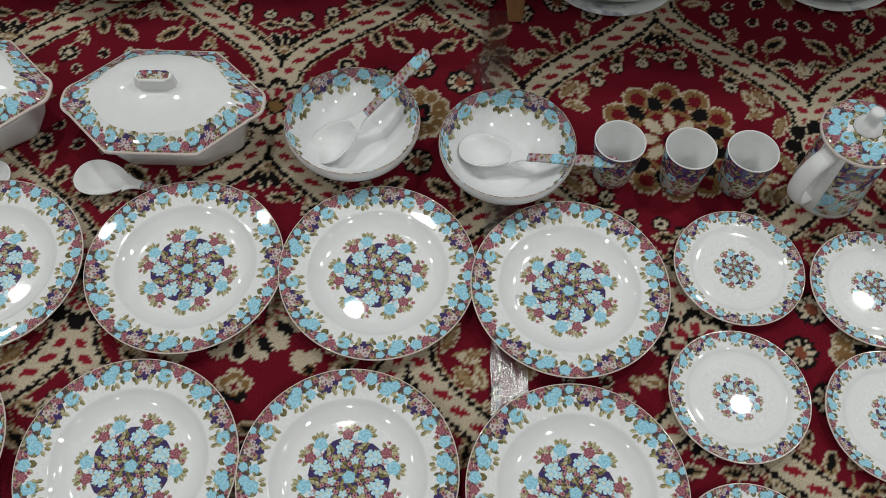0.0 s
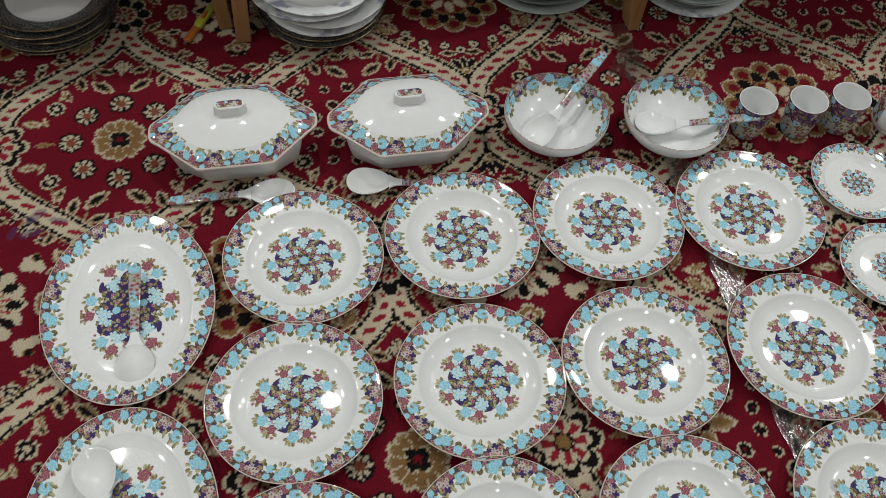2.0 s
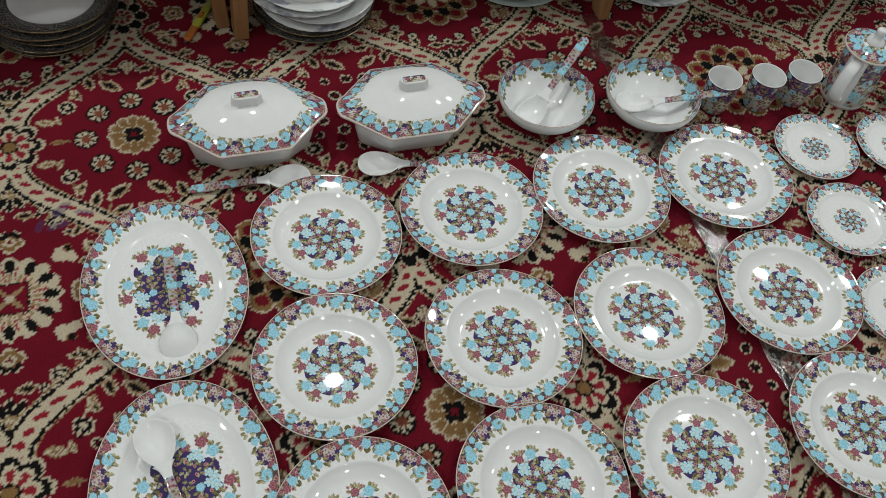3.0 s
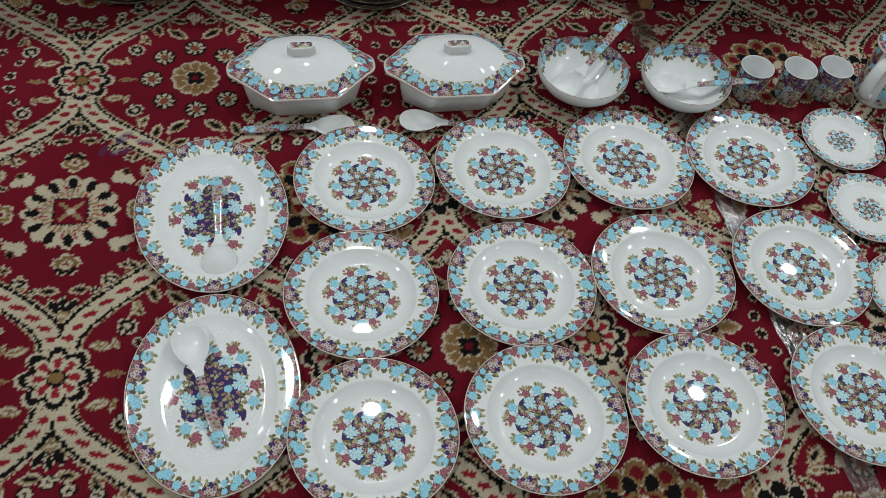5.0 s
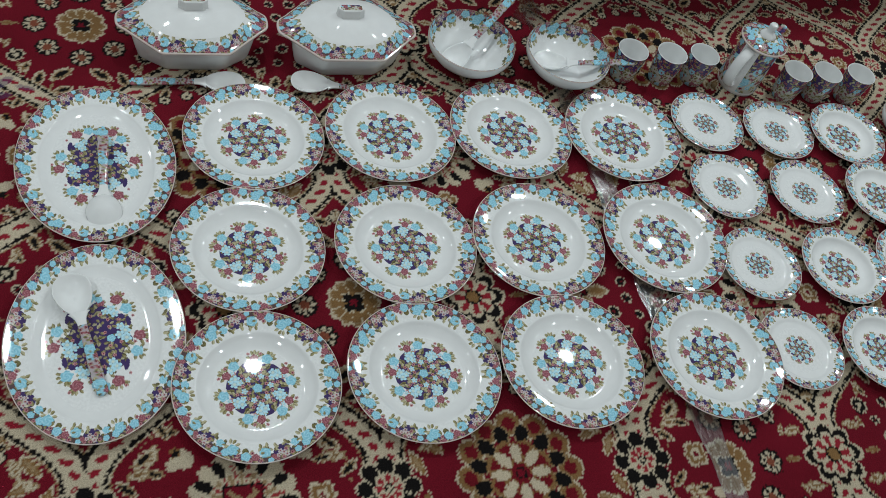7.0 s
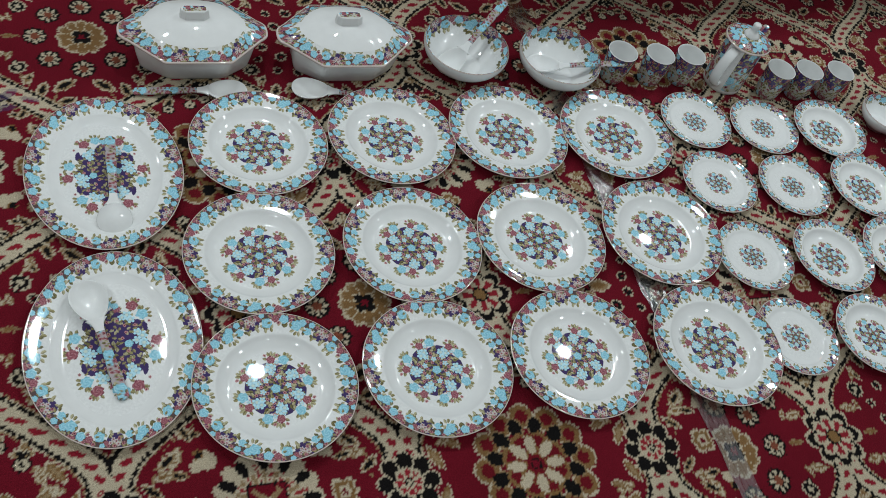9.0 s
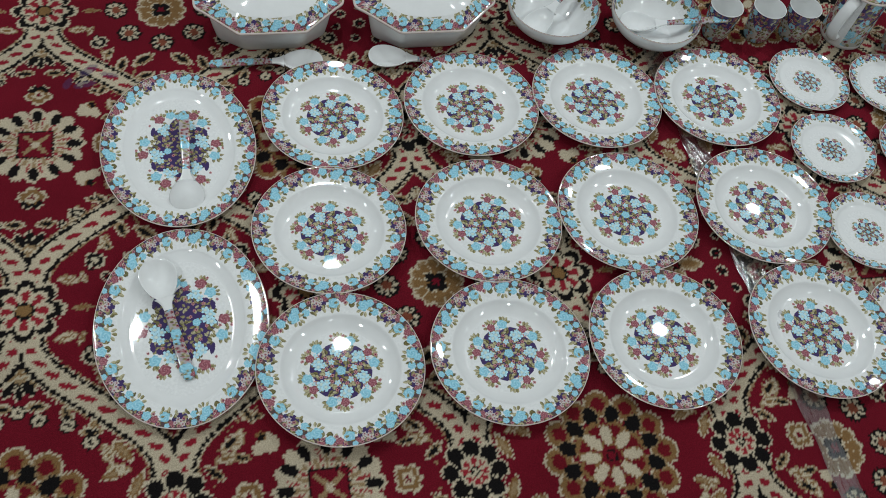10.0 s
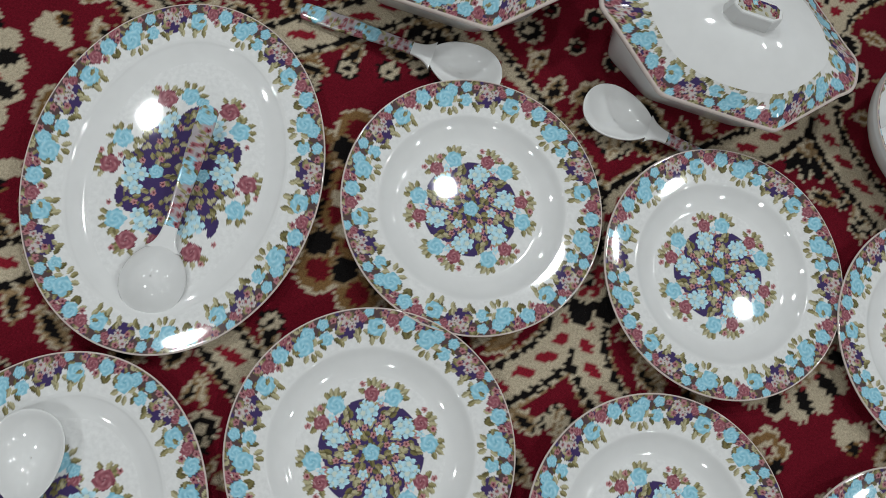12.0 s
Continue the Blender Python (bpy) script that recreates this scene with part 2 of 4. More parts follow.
def scatter(p, rng, count, xs, ys, k, kinds):
    for _ in range(count):
        x, y, w = rng.uniform(*xs), rng.uniform(*ys), rng.uniform(0, 360)
        kind = rng.choice(kinds)
        if kind == "leaf":
            p.leaf(x, y, 0.0078 * k, 0.0042 * k, w, GREENS[rng.integers(3)])
        elif kind == "bud":
            p.flower(x, y, 0.0034 * k, (0.36, 0.125, 0.145), (0.09, 0.012, 0.022), w)
        elif kind == "cream":
            p.leaf(x, y, 0.0062 * k, 0.0034 * k, w, ((0.42, 0.38, 0.27), (0.66, 0.62, 0.50)))
        elif kind == "dark":
            p.spot(x, y, 0.0034 * k, 0.0026 * k, w, PURPLE)
        elif kind == "white":
            p.flower(x, y, 0.0038 * k, (0.55, 0.50, 0.50), (0.33, 0.10, 0.12), w)
        elif kind == "pale":
            p.flower(x, y, 0.005 * k, (0.33, 0.68, 0.80), (0.62, 0.74, 0.72), w)
        elif kind == "rose":
            p.rose(x, y, 0.0085 * k, BLUE, w)
        else:
            p.rose(x, y, 0.007 * k, PINK, w)


def border_colours(x, y, around, k, seed=3, deep=1.0):
    """The flower border: x runs along the edge, y inwards from it; around: the edge's length."""
    count = max(3, round(around / (0.1403 * k)))
    L = around / count
    f = L / 0.1403
    p = Paint(x, y, WHITE, period=L)
    p.squeeze = np.clip(1 - y * 2 * np.pi / around, 0.4, 1)
    rng = np.random.default_rng(seed)

    def at(share, inset):
        return -share * L, inset * k * deep
    wide = (0.0150 + 0.0020 * np.sin(x / L * 2 * np.pi * 3) + 0.0012 * np.sin(x / L * 2 * np.pi * 7)) * k * deep
    p.c[y < wide] = UMBER
    # the dark patch between two sprays
    for share, inset, rx, ry, turn in ((0.785, 0.0180, 0.0120, 0.0105, 0), (0.735, 0.0200, 0.0070, 0.0085, 30), (0.845, 0.0160, 0.0070, 0.0090, -20),
                                       (0.075, 0.0060, 0.0060, 0.0050, 0), (0.330, 0.0080, 0.0060, 0.0060, 0)):
        p.spot(*at(share, inset), rx * k, ry * k, turn, PURPLE)
    scatter(p, rng, 40, (0, L), (-0.001 * k, 0.0150 * k), k * 0.92, ["leaf"])
    scatter(p, rng, 26, (0, L), (-0.001, 0.0110 * k), k * 0.78, ["bud", "white", "cream", "dark", "leaf"])
    scatter(p, rng, 18, (0, L), (0.0, 0.0140 * k), k * 0.80, ["leaf"])
    # leaves that reach inwards
    for share, inset, turn in ((0.03, 0.024, 50), (0.075, 0.021, 70), (0.05, 0.027, 95), (0.945, 0.024, 130), (0.90, 0.022, 160), (0.965, 0.028, 105),
                               (0.435, 0.029, 75), (0.470, 0.028, 120), (0.395, 0.027, 55), (0.28, 0.018, 70), (0.325, 0.017, 110), (0.36, 0.019, 150),
                               (0.54, 0.023, 110), (0.515, 0.017, 70), (0.655, 0.024, 115), (0.675, 0.019, 150), (0.185, 0.016, 80), (0.215, 0.019, 120),
                               (0.70, 0.026, 90), (0.845, 0.025, 110), (0.87, 0.019, 70)):
        p.leaf(*at(share, inset), 0.0094 * k, 0.0052 * k, turn + rng.uniform(-14, 14), GREENS[rng.integers(3)])
    # pale blossoms and olive leaves on the dark patch
    for share, inset, turn in ((0.760, 0.0260, 30), (0.815, 0.0250, 140), (0.840, 0.0200, 100), (0.725, 0.0140, 200), (0.800, 0.0090, 10)):
        p.leaf(*at(share, inset), 0.0070 * k, 0.0040 * k, turn, GREENS[2])
    for share, inset, r in ((0.775, 0.0140, 0.0044), (0.812, 0.0175, 0.0040), (0.748, 0.0085, 0.0042), (0.845, 0.0115, 0.0040)):
        p.flower(*at(share, inset), r * k, (0.60, 0.53, 0.53), (0.30, 0.08, 0.10), share * 90)
    for share, inset, r in ((0.795, 0.0060, 0.0036), (0.735, 0.0185, 0.0034), (0.870, 0.0060, 0.0036), (0.685, 0.0085, 0.0036), (0.055, 0.0060, 0.0036),
                            (0.175, 0.0050, 0.0036), (0.160, 0.0190, 0.0034), (0.320, 0.0120, 0.0036), (0.530, 0.0060, 0.0036), (0.350, 0.0050, 0.0034)):
        p.flower(*at(share, inset), r * k, (0.46, 0.21, 0.23), (0.12, 0.016, 0.032), share * 70)
    for share, inset, r in ((0.118, 0.0115, 0.0064), (0.900, 0.0105, 0.0042), (0.310, 0.0045, 0.0040)):
        p.rose(*at(share, inset), r * k, PINK, share * 40)
    blues = ((0.945, 0.0050, 0.0046), (0.478, 0.0115, 0.0066), (0.0, 0.0195, 0.0086), (0.233, 0.0120, 0.0076), (0.605, 0.0090, 0.0054),
             (0.410, 0.0190, 0.0092), (0.592, 0.0225, 0.0064))
    for n, (share, inset, r) in enumerate(blues):
        p.rose(*at(share, inset), r * k, BLUE, n * 1.7)
    for share, inset, turn in ((0.055, 0.018, 20), (0.515, 0.024, 200), (0.355, 0.022, 330)):
        p.leaf(*at(share, inset), 0.0070 * k, 0.0040 * k, turn, GREENS[0])
    # pinkish edge line, its colour lightened to paint in the lip's highlight
    p.c[y < 0.0024] = (0.66, 0.57, 0.53)
    return p.c


def sprays(p, rng, pinks, blues, purples, pales, small, mids, fringe, start=0.0058):
    """A bunch of flowers: dark ground, leaves, and the blossoms at the places given."""
    for x, y, a, b, w in purples:
        p.spot(x, y, a, b, w, PURPLE)
    for x, y in mids:
        p.leaf(x, y, rng.uniform(0.0066, 0.0088), 0.0050, rng.uniform(0, 360), GREENS[rng.choice((0, 0, 2, 2, 1))])
    for x, y, out in fringe:
        for turn in (-75, -40, -8, 25, 62):
            w = out + turn + rng.uniform(-12, 12)
            p.leaf(x + start * math.cos(radians(w)), y + start * math.sin(radians(w)), rng.uniform(0.0085, 0.0108), 0.0056, w, GREENS[rng.choice((0, 0, 2))])
    for n, (x, y) in enumerate(small):
        p.flower(x, y, 0.0033, (0.56, 0.27, 0.28), (0.13, 0.018, 0.028), n * 0.9)
    for n, (x, y, r) in enumerate(pales):
        p.flower(x, y, r, (0.50, 0.77, 0.88), (0.62, 0.72, 0.66), n * 0.7)
    for n, (x, y, r) in enumerate(pinks):
        p.rose(x, y, r, PINK, n * 1.3)
    for n, (x, y, r) in enumerate(blues):
        p.rose(x, y, r, BLUE, 2.0 + n)


def polar(r, w):
    return r * math.cos(radians(w)), r * math.sin(radians(w))


def medallion_colours(x, y, k, seed=7):
    """The round bunch of flowers in the middle of a dish, six times round, about 0.066 m in radius at k = 1."""
    x, y = x / k, y / k
    p = Paint(x, y, WHITE, turns=6)
    rng = np.random.default_rng(seed)
    d = np.hypot(x, y)
    p.c[d < 0.0475 + 0.0030 * np.cos(6 * np.arctan2(y, x) - 1.8)] = PURPLE
    mids = [polar(0.037 * math.sqrt(rng.uniform(0.01, 1)), rng.uniform(-30, 30)) for _ in range(19)]
    mids += [polar(rng.uniform(0.036, 0.050), rng.uniform(-34, 8)) for _ in range(9)]
    mids += [polar(r, w) for r, w in ((0.047, 10), (0.050, 3), (0.046, -12), (0.049, -30), (0.044, 28))]
    pales = [(*polar(0.0215, -20), 0.0052), (*polar(0.0300, 6), 0.0056), (*polar(0.0490, -9), 0.0042), (*polar(0.0440, 9), 0.0050), (*polar(0.0390, 1), 0.0078), (*polar(0.0370, 14), 0.0074)]
    small = [polar(r, w) for r, w in ((0.0260, -14), (0.0235, 17), (0.0335, -16), (0.0455, -10), (0.0625, -9), (0.0160, -5), (0.0640, 9))]
    sprays(p, rng, [], [], [], [], [], mids, [])
    p.spot(*polar(0.0425, 20), 0.0080, 0.0040, 70, PURPLE)
    sprays(p, rng, [(*polar(0.0540, 1), 0.0072)], [(*polar(0.0550, -21), 0.0086)], [], pales, small, [],
           [(*polar(0.0545, 0), 5), (*polar(0.0560, -21), -30)])
    middle = Paint(x, y, WHITE)
    middle.c = p.c
    for w in range(0, 360, 60):
        middle.leaf(*polar(0.006, w), 0.0085, 0.0046, w + 15, GREENS[w % 180 // 60])
    middle.rose(0, 0, 0.0076, BLUE, 0.5)
    return middle.c


def long_bunch_colours(x, y, seed=17):
    """The long bunch of flowers on a platter; the same seen from both ends."""
    p = Paint(x / 0.96, y / 0.96, WHITE, turns=2)
    rng = np.random.default_rng(seed)
    x, y = x / 0.96, y / 0.96
    p.c[(x / 0.051) ** 2 + (y / 0.068) ** 2 < 1 + 0.22 * np.cos(8 * np.arctan2(y, x))] = PURPLE
    mids = []
    for _ in range(130):
        r, w = math.sqrt(rng.uniform(0, 1)), rng.uniform(-90, 90)
        mids.append((0.058 * r * math.cos(radians(w)), 0.078 * r * math.sin(radians(w))))
    sprays(p, rng, [], [], [], [], [], mids, [])
    purples = [(0.049, 0.036, 0.004, 0.010, 10), (0.047, -0.046, 0.004, 0.011, -10), (0.034, 0.046, 0.007, 0.004, 30), (0.006, 0.062, 0.008, 0.004, 0)]
    pales = [(0.044, 0.018, 0.0072), (0.046, 0.004, 0.0072), (0.035, 0.010, 0.0062), (0.031, -0.048, 0.0070), (0.025, -0.040, 0.0064), (0.022, -0.056, 0.0060),
             (0.020, 0.060, 0.0072), (0.026, 0.051, 0.0062), (0.012, 0.056, 0.0056), (0.036, 0.026, 0.0058)]
    small = [(0.016, 0.040), (0.021, -0.010), (0.028, -0.028), (0.012, -0.048), (0.004, 0.050), (0.012, 0.015), (0.033, 0.040), (0.038, -0.004),
             (0.060, -0.004), (0.079, -0.004), (0.040, 0.090), (0.046, -0.084), (0.018, 0.026), (0.010, -0.024), (0.052, -0.062), (0.056, 0.046)]
    pinks = [(0.029, 0.079, 0.0098), (0.067, 0.008, 0.0098), (0.034, -0.075, 0.0098), (0.004, 0.073, 0.0066)]
    blues = [(0.045, 0.061, 0.0098), (0.063, -0.022, 0.0098), (0.013, -0.084, 0.0090), (-0.001, -0.080, 0.0062), (0.022, 0.004, 0.0070)]
    fringe = [(px, py, math.degrees(math.atan2(py, px))) for px, py, r in pinks[:3] + blues[:3]]
    sprays(p, rng, pinks, blues, purples, [(px, py, 1.25 * r) for px, py, r in pales], small, [], fringe, 0.0078)
    return p.c


def field_colours(x, y, period, low, high, k, seed, ground=PURPLE, pale=0.0, roses=2300):
    """An all-over print of flowers on the dark ground."""
    p = Paint(x, y, ground, period=period)
    p.c[y < pale + 0.006 * np.sin(x * 190)] = (0.52, 0.52, 0.47)
    rng = np.random.default_rng(seed)
    area = period * (high - low)
    scatter(p, rng, int(area * 16000 / k ** 2), (0, period), (low, high), k * 1.1, ["leaf", "leaf", "leaf", "bud"])
    scatter(p, rng, int(area * roses / k ** 2), (0, period), (low, high), k, ["rose", "rose", "pinkrose", "pale"])
    scatter(p, rng, int(area * 6000 / k ** 2), (0, period), (low, high), k, ["leaf", "bud"])
    return p.c


# ---- dishes ----
def ring_points(a, b, n, prof):
    """Rings inset from an oval edge: prof holds (inset, height); returns points, running length along the edge, length inwards."""
    w = np.linspace(0, 2 * np.pi, n, endpoint=False)
    around = math.pi * (3 * (a + b) - math.sqrt((3 * a + b) * (a + 3 * b)))
    V, X, Y, run = [], [], [], 0.0
    for j, (e, z) in enumerate(prof):
        if j:
            run += math.hypot(e - prof[j - 1][0], z - prof[j - 1][1])
        V.append(np.stack([(a - e) * np.cos(w), (b - e) * np.sin(w), np.full(n, z)], -1))
        X.append(w / (2 * np.pi) * around)
        Y.append(np.full(n, run))
    return np.concatenate(V), np.concatenate(X), np.concatenate(Y), around


def line(p, q, n):
    """n steps from p to q, the last one left out."""
    return [(p[0] + (q[0] - p[0]) * i / n, p[1] + (q[1] - p[1]) * i / n) for i in range(n)]


def curve(points, n):
    """A smooth run of (inset, height) through points, n steps between two of them."""
    P = [Vector((*points[0], 0))] + [Vector((*p, 0)) for p in points] + [Vector((*points[-1], 0))]
    out = []
    for i in range(1, len(P) - 2):
        for s in range(n):
            t = s / n
            q = 0.5 * (2 * P[i] + (P[i + 1] - P[i - 1]) * t + (2 * P[i - 1] - 5 * P[i] + 4 * P[i + 1] - P[i + 2]) * t * t
                       + (3 * P[i] - P[i - 1] - 3 * P[i + 1] + P[i + 2]) * t ** 3)
            out.append((q.x, q.y))
    return out + [tuple(points[-1])]


def dish(name, a, b, lip, band, slope, wall, floor, k, med, n_rim, n_in, foot, bunch=medallion_colours):
    """A dish with a printed border and a printed bunch in its middle.
    lip: height of the edge; band: width of the border; slope: how far the border falls; wall: (inset, height) from the border to the
    floor; floor: height of the floor; k: size of the border's flowers; med: size of the bunch."""
    top = new(name)
    edge = [(0.0, lip - 0.0012), (0.0004, lip - 0.0003), (0.0011, lip)]
    steps = max(6, round(band / 0.00115))
    prof = edge + [(0.002 + (band - 0.002) * i / steps, lip - 0.0001 - (slope - 0.0001) * (0.65 * i / steps + 0.35 * (1 - (1 - i / steps) ** 1.9))) for i in range(steps + 1)]
    V, X, Y, around = ring_points(a, b, n_rim, prof)
    part("border", quads_mesh("border", V, grid_faces(len(prof), n_rim, True), border_colours(X, Y, around, k)), M_PRINT, top,
         "blue and pink rose border")
    prof = curve([(band, lip - slope)] + list(wall), 4)
    V, X, Y, _ = ring_points(a, b, n_in // 2, prof)
    part("well", quads_mesh("well", V, grid_faces(len(prof), n_in // 2, True)), M_WHITE, top)
    e1, z1 = prof[-1]
    R = np.concatenate([np.linspace(1, 0.0, max(8, round((min(a, b) - e1) / 0.0011)))])
    R[-1] = 0.002
    w = np.linspace(0, 2 * np.pi, n_in, endpoint=False)
    x = (R[:, None] * np.cos(w) * (a - e1)).ravel()
    y = (R[:, None] * np.sin(w) * (b - e1)).ravel()
    C = bunch(x, y, med)
    part("medallion", quads_mesh("medallion", np.stack([x, y, z1 + 0.325 * (min(a, b) - e1) ** 2 * (1 - np.repeat(R, n_in) ** 2)], -1), grid_faces(len(R), n_in, True), C), M_PRINT, top,
         "bunch of blue roses")
    under = [(0.0, lip - 0.0012), (0.0006, lip - 0.0026), (0.003, lip - 0.004), (band, lip - slope - 0.0042), (foot - 0.012, 0.0042),
             (foot - 0.004, 0.0024), (foot, 0.0), (foot + 0.004, 0.0), (foot + 0.006, 0.0018), (min(a, b) * 0.97, 0.0022)]
    V, X, Y, _ = ring_points(a, b, 128, under)
    part("underside", quads_mesh("underside", V, grid_faces(len(under), 128, True)[:, ::-1]), M_WHITE, top)
    return top


dinner_plate = dish("dinner_plate", 0.134, 0.134, 0.0245, 0.036, 0.0062,
                    [(0.0385, 0.0174), (0.0445, 0.0128), (0.0515, 0.0088), (0.0575, 0.0062), (0.0615, 0.0052), (0.0632, 0.0050)], 0.005,
                    1.0, 1.0, 760, 340, 0.060)
side_plate = dish("side_plate", 0.0895, 0.0895, 0.0150, 0.021, 0.0045,
                  [(0.024, 0.0092), (0.028, 0.0068), (0.033, 0.0056), (0.040, 0.0050)], 0.005, 0.62, 0.47, 448, 160, 0.040)
soup_plate = dish("soup_plate", 0.096, 0.096, 0.0245, 0.022, 0.0045,
                  [(0.025, 0.0185), (0.030, 0.0125), (0.036, 0.0080), (0.042, 0.0058), (0.048, 0.0052)], 0.005, 0.64, 0.67, 448, 160, 0.044)
platter = dish("oval_platter", 0.1365, 0.1795, 0.0178, 0.036, 0.0054,
               [(0.0385, 0.0116), (0.041, 0.0102), (0.047, 0.0078), (0.053, 0.0058), (0.057, 0.0050), (0.0585, 0.0048)], 0.005,
               1.0, 17, 920, 380, 0.062, long_bunch_colours)

# place, turn, and the slight lean to the east and to the north in degrees
DINNER = [(-0.530, 0.034, 20, 0.1, -0.4), (-0.2575, 0.026, 52, 0.5, 0.2), (0.0035, 0.010, 8, 0.6, -0.1), (0.262, -0.022, 35, -0.2, 0.2),
          (-0.581, -0.222, 40, -0.3, 0.4), (-0.2965, -0.2465, 14), (-0.031, -0.268, 31, 0.2, -0.2), (0.2425, -0.296, 5, -0.1, -0.4),
          (-0.608, -0.4855, 26, -0.8, -0.2), (-0.330, -0.5045, 47), (-0.058, -0.529, 12, -0.4, 0), (0.232, -0.564, 38)]
SIDE = [(0.4985, 0.005, 0, 0.3, -0.4), (0.679, -0.033, 25, 0.6, 0.3), (0.4625, -0.180, 48, -1.0, 0.2), (0.6555, -0.214, 12), (0.439, -0.3805, 33), (0.427, -0.578, 55)]
SOUP = [(0.858, -0.066, 10), (0.850, -0.247, 40), (0.628, -0.415, 22), (0.612, -0.612, 51), (0.815, -0.435, 30)]
OVAL = [(-0.8165, 0.0, -2, 0.6, 0.2), (-0.842, -0.362, -5, -0.5, -0.3)]


def lay(first, places, label, category, group):
    for i, (x, y, w, *lean) in enumerate(places):
        east, north = lean or (0, 0)
        m = pose(x, y, 0.0006 * (abs(east) + abs(north)), -north, east, 0) @ pose(0, 0, 0, 0, 0, w)
        ob = first if i == 0 else copy_thing(first, m)
        ob.matrix_basis = m
        tagged(ob, label, category, group)


lay(dinner_plate, DINNER, "white melamine dinner plate with blue rose border on carpet", "plate", "dinner plates in rows")
lay(side_plate, SIDE, "small flat white side plate with blue rose border", "plate", "side plates in rows")
lay(soup_plate, SOUP, "small deep white soup plate with blue rose border", "plate", "soup plates in rows")
lay(platter, OVAL, "oval white serving platter with blue rose border on carpet", "platter", "oval platters")


# ---- bowls ----
def bowl(a, h, floor_r, n):
    top = new("serving_bowl")
    pts = []
    for i in range(41):
        t = i / 40
        pts.append((a - (floor_r + (a - floor_r) * (1 - t ** 2.1)), h - (h - 0.012) * t))
    edge = [(-0.0012, h - 0.0015), (-0.0008, h - 0.0002), (0.0002, h + 0.0003), (0.0008, h)]
    cut = 27
    prof = edge + pts[1:cut]
    V, X, Y, around = ring_points(a, a, n, prof)
    part("border", quads_mesh("border", V, grid_faces(len(prof), n, True), border_colours(X, Y, around, 1.12 if a > 0.08 else 0.75, 9, 1.1)), M_PRINT, top,
         "blue and pink rose border")
    prof = pts[cut - 1:] + line((a - floor_r + 0.001, 0.0118), (a - 0.0006, 0.011), 5) + [(a - 0.0004, 0.011)]
    V, X, Y, _ = ring_points(a, a, 128, prof)
    part("inside", quads_mesh("inside", V, grid_faces(len(prof), 128, True)), M_WHITE, top)
    out = [(-0.0012, h - 0.0015), (-0.0010, h - 0.003)]
    for i in range(1, 25):
        t = i / 24
        out.append((a - (floor_r - 0.004 + (a + 0.002 - floor_r + 0.004) * (1 - t ** 2.1)), h - 0.003 - (h - 0.009) * t))
    out += [(a - floor_r + 0.006, 0.0), (a - floor_r + 0.010, 0.0), (a - floor_r + 0.011, 0.004), (a - 0.001, 0.005)]
    V, X, Y, _ = ring_points(a, a, 128, out)
    part("outside", quads_mesh("outside", V, grid_faces(len(out), 128, True)[:, ::-1]), M_WHITE, top)
    return top


bowl_a = bowl(0.0955, 0.072, 0.046, 512)
lay(bowl_a, [(-0.031, 0.228, 12), (0.1885, 0.183, 40)], "deep white serving bowl with flowered rim and ladle inside", "bowl", "serving bowls")
bowl_b = bowl(0.062, 0.052, 0.032, 320)
lay(bowl_b, [(1.035, -0.055, 5), (1.035, -0.205, 30)], "small white soup bowl with flowered rim", "bowl", "small soup bowls")


# ---- spoons ----
def spoon(length, bend, wide=0.030, scoop=0.0405, name="serving_spoon", egg=0.10):
    """A spoon with its bowl over the origin and its handle along -x. bend: degrees by which the handle rises."""
    top = new(name)
    n, m = 48, 12
    w = np.linspace(0, 2 * np.pi, n, endpoint=False)
    ox, oy = scoop * np.cos(w) - 0.02 * egg * np.cos(2 * w) + 0.03 * egg, wide * np.sin(w) * (1 + egg * np.cos(w))
    rings = []
    for k in np.linspace(0.02, 1, m):
        rings.append((k * 0.95, 0.003 + 0.0160 * k ** 2.0))
    rings += [(0.985, 0.0195), (1.0, 0.0190), (1.0, 0.0175)]
    for k in np.linspace(0.97, 0.02, m):
        rings.append((k, 0.0165 * k ** 2.0))
    V = np.concatenate([np.stack([k * ox, k * oy, np.full(n, z)], -1) for k, z in rings])
    part("bowl", quads_mesh("bowl", V, grid_faces(len(rings), n, True)), M_WHITE, top)

    def loft(s0, s1, steps, cuts):
        rows = []
        q = np.linspace(0, 2 * np.pi, cuts, endpoint=False)
        for s in np.linspace(s0, s1, steps):
            d = s * length
            x = -(scoop - 0.006) - d
            z = 0.0168 + d * math.tan(radians(bend)) - (0.0 if bend else 0.0125 * s ** 1.2)
            half = 0.0050 + 0.0046 * min(1, s * 1.5) + 0.0120 * math.exp(-s * 16)
            tip = min(1.0, math.sqrt(max(0.0, 1 - max(0.0, (s - 0.955) / 0.045) ** 2)) + 0.02)
            rows.append(np.stack([np.full(cuts, x), half * tip * np.sign(np.cos(q)) * np.abs(np.cos(q)) ** 0.5,
                                  z + 0.0028 * np.sign(np.sin(q)) * np.abs(np.sin(q)) ** 0.6], -1))
        return np.concatenate(rows)
    V = loft(0.0, 0.16, 8, 20)
    part("neck", quads_mesh("neck", V, grid_faces(8, 20, True)), M_WHITE, top)
    V = loft(0.16, 1.0, 100, 40)
    C = field_colours(V[:, 0], V[:, 1], 0.06, -0.012, 0.012, 0.85, 11, (0.42, 0.38, 0.40), -1.0)
    part("handle", quads_mesh("handle", V, grid_faces(100, 40, True), C), M_PRINT, top, "handle printed with blue roses")
    return top


def put_spoon(ob, m, label):
    ob.matrix_basis = m
    return tagged(ob, label, "spoon", "serving spoons")


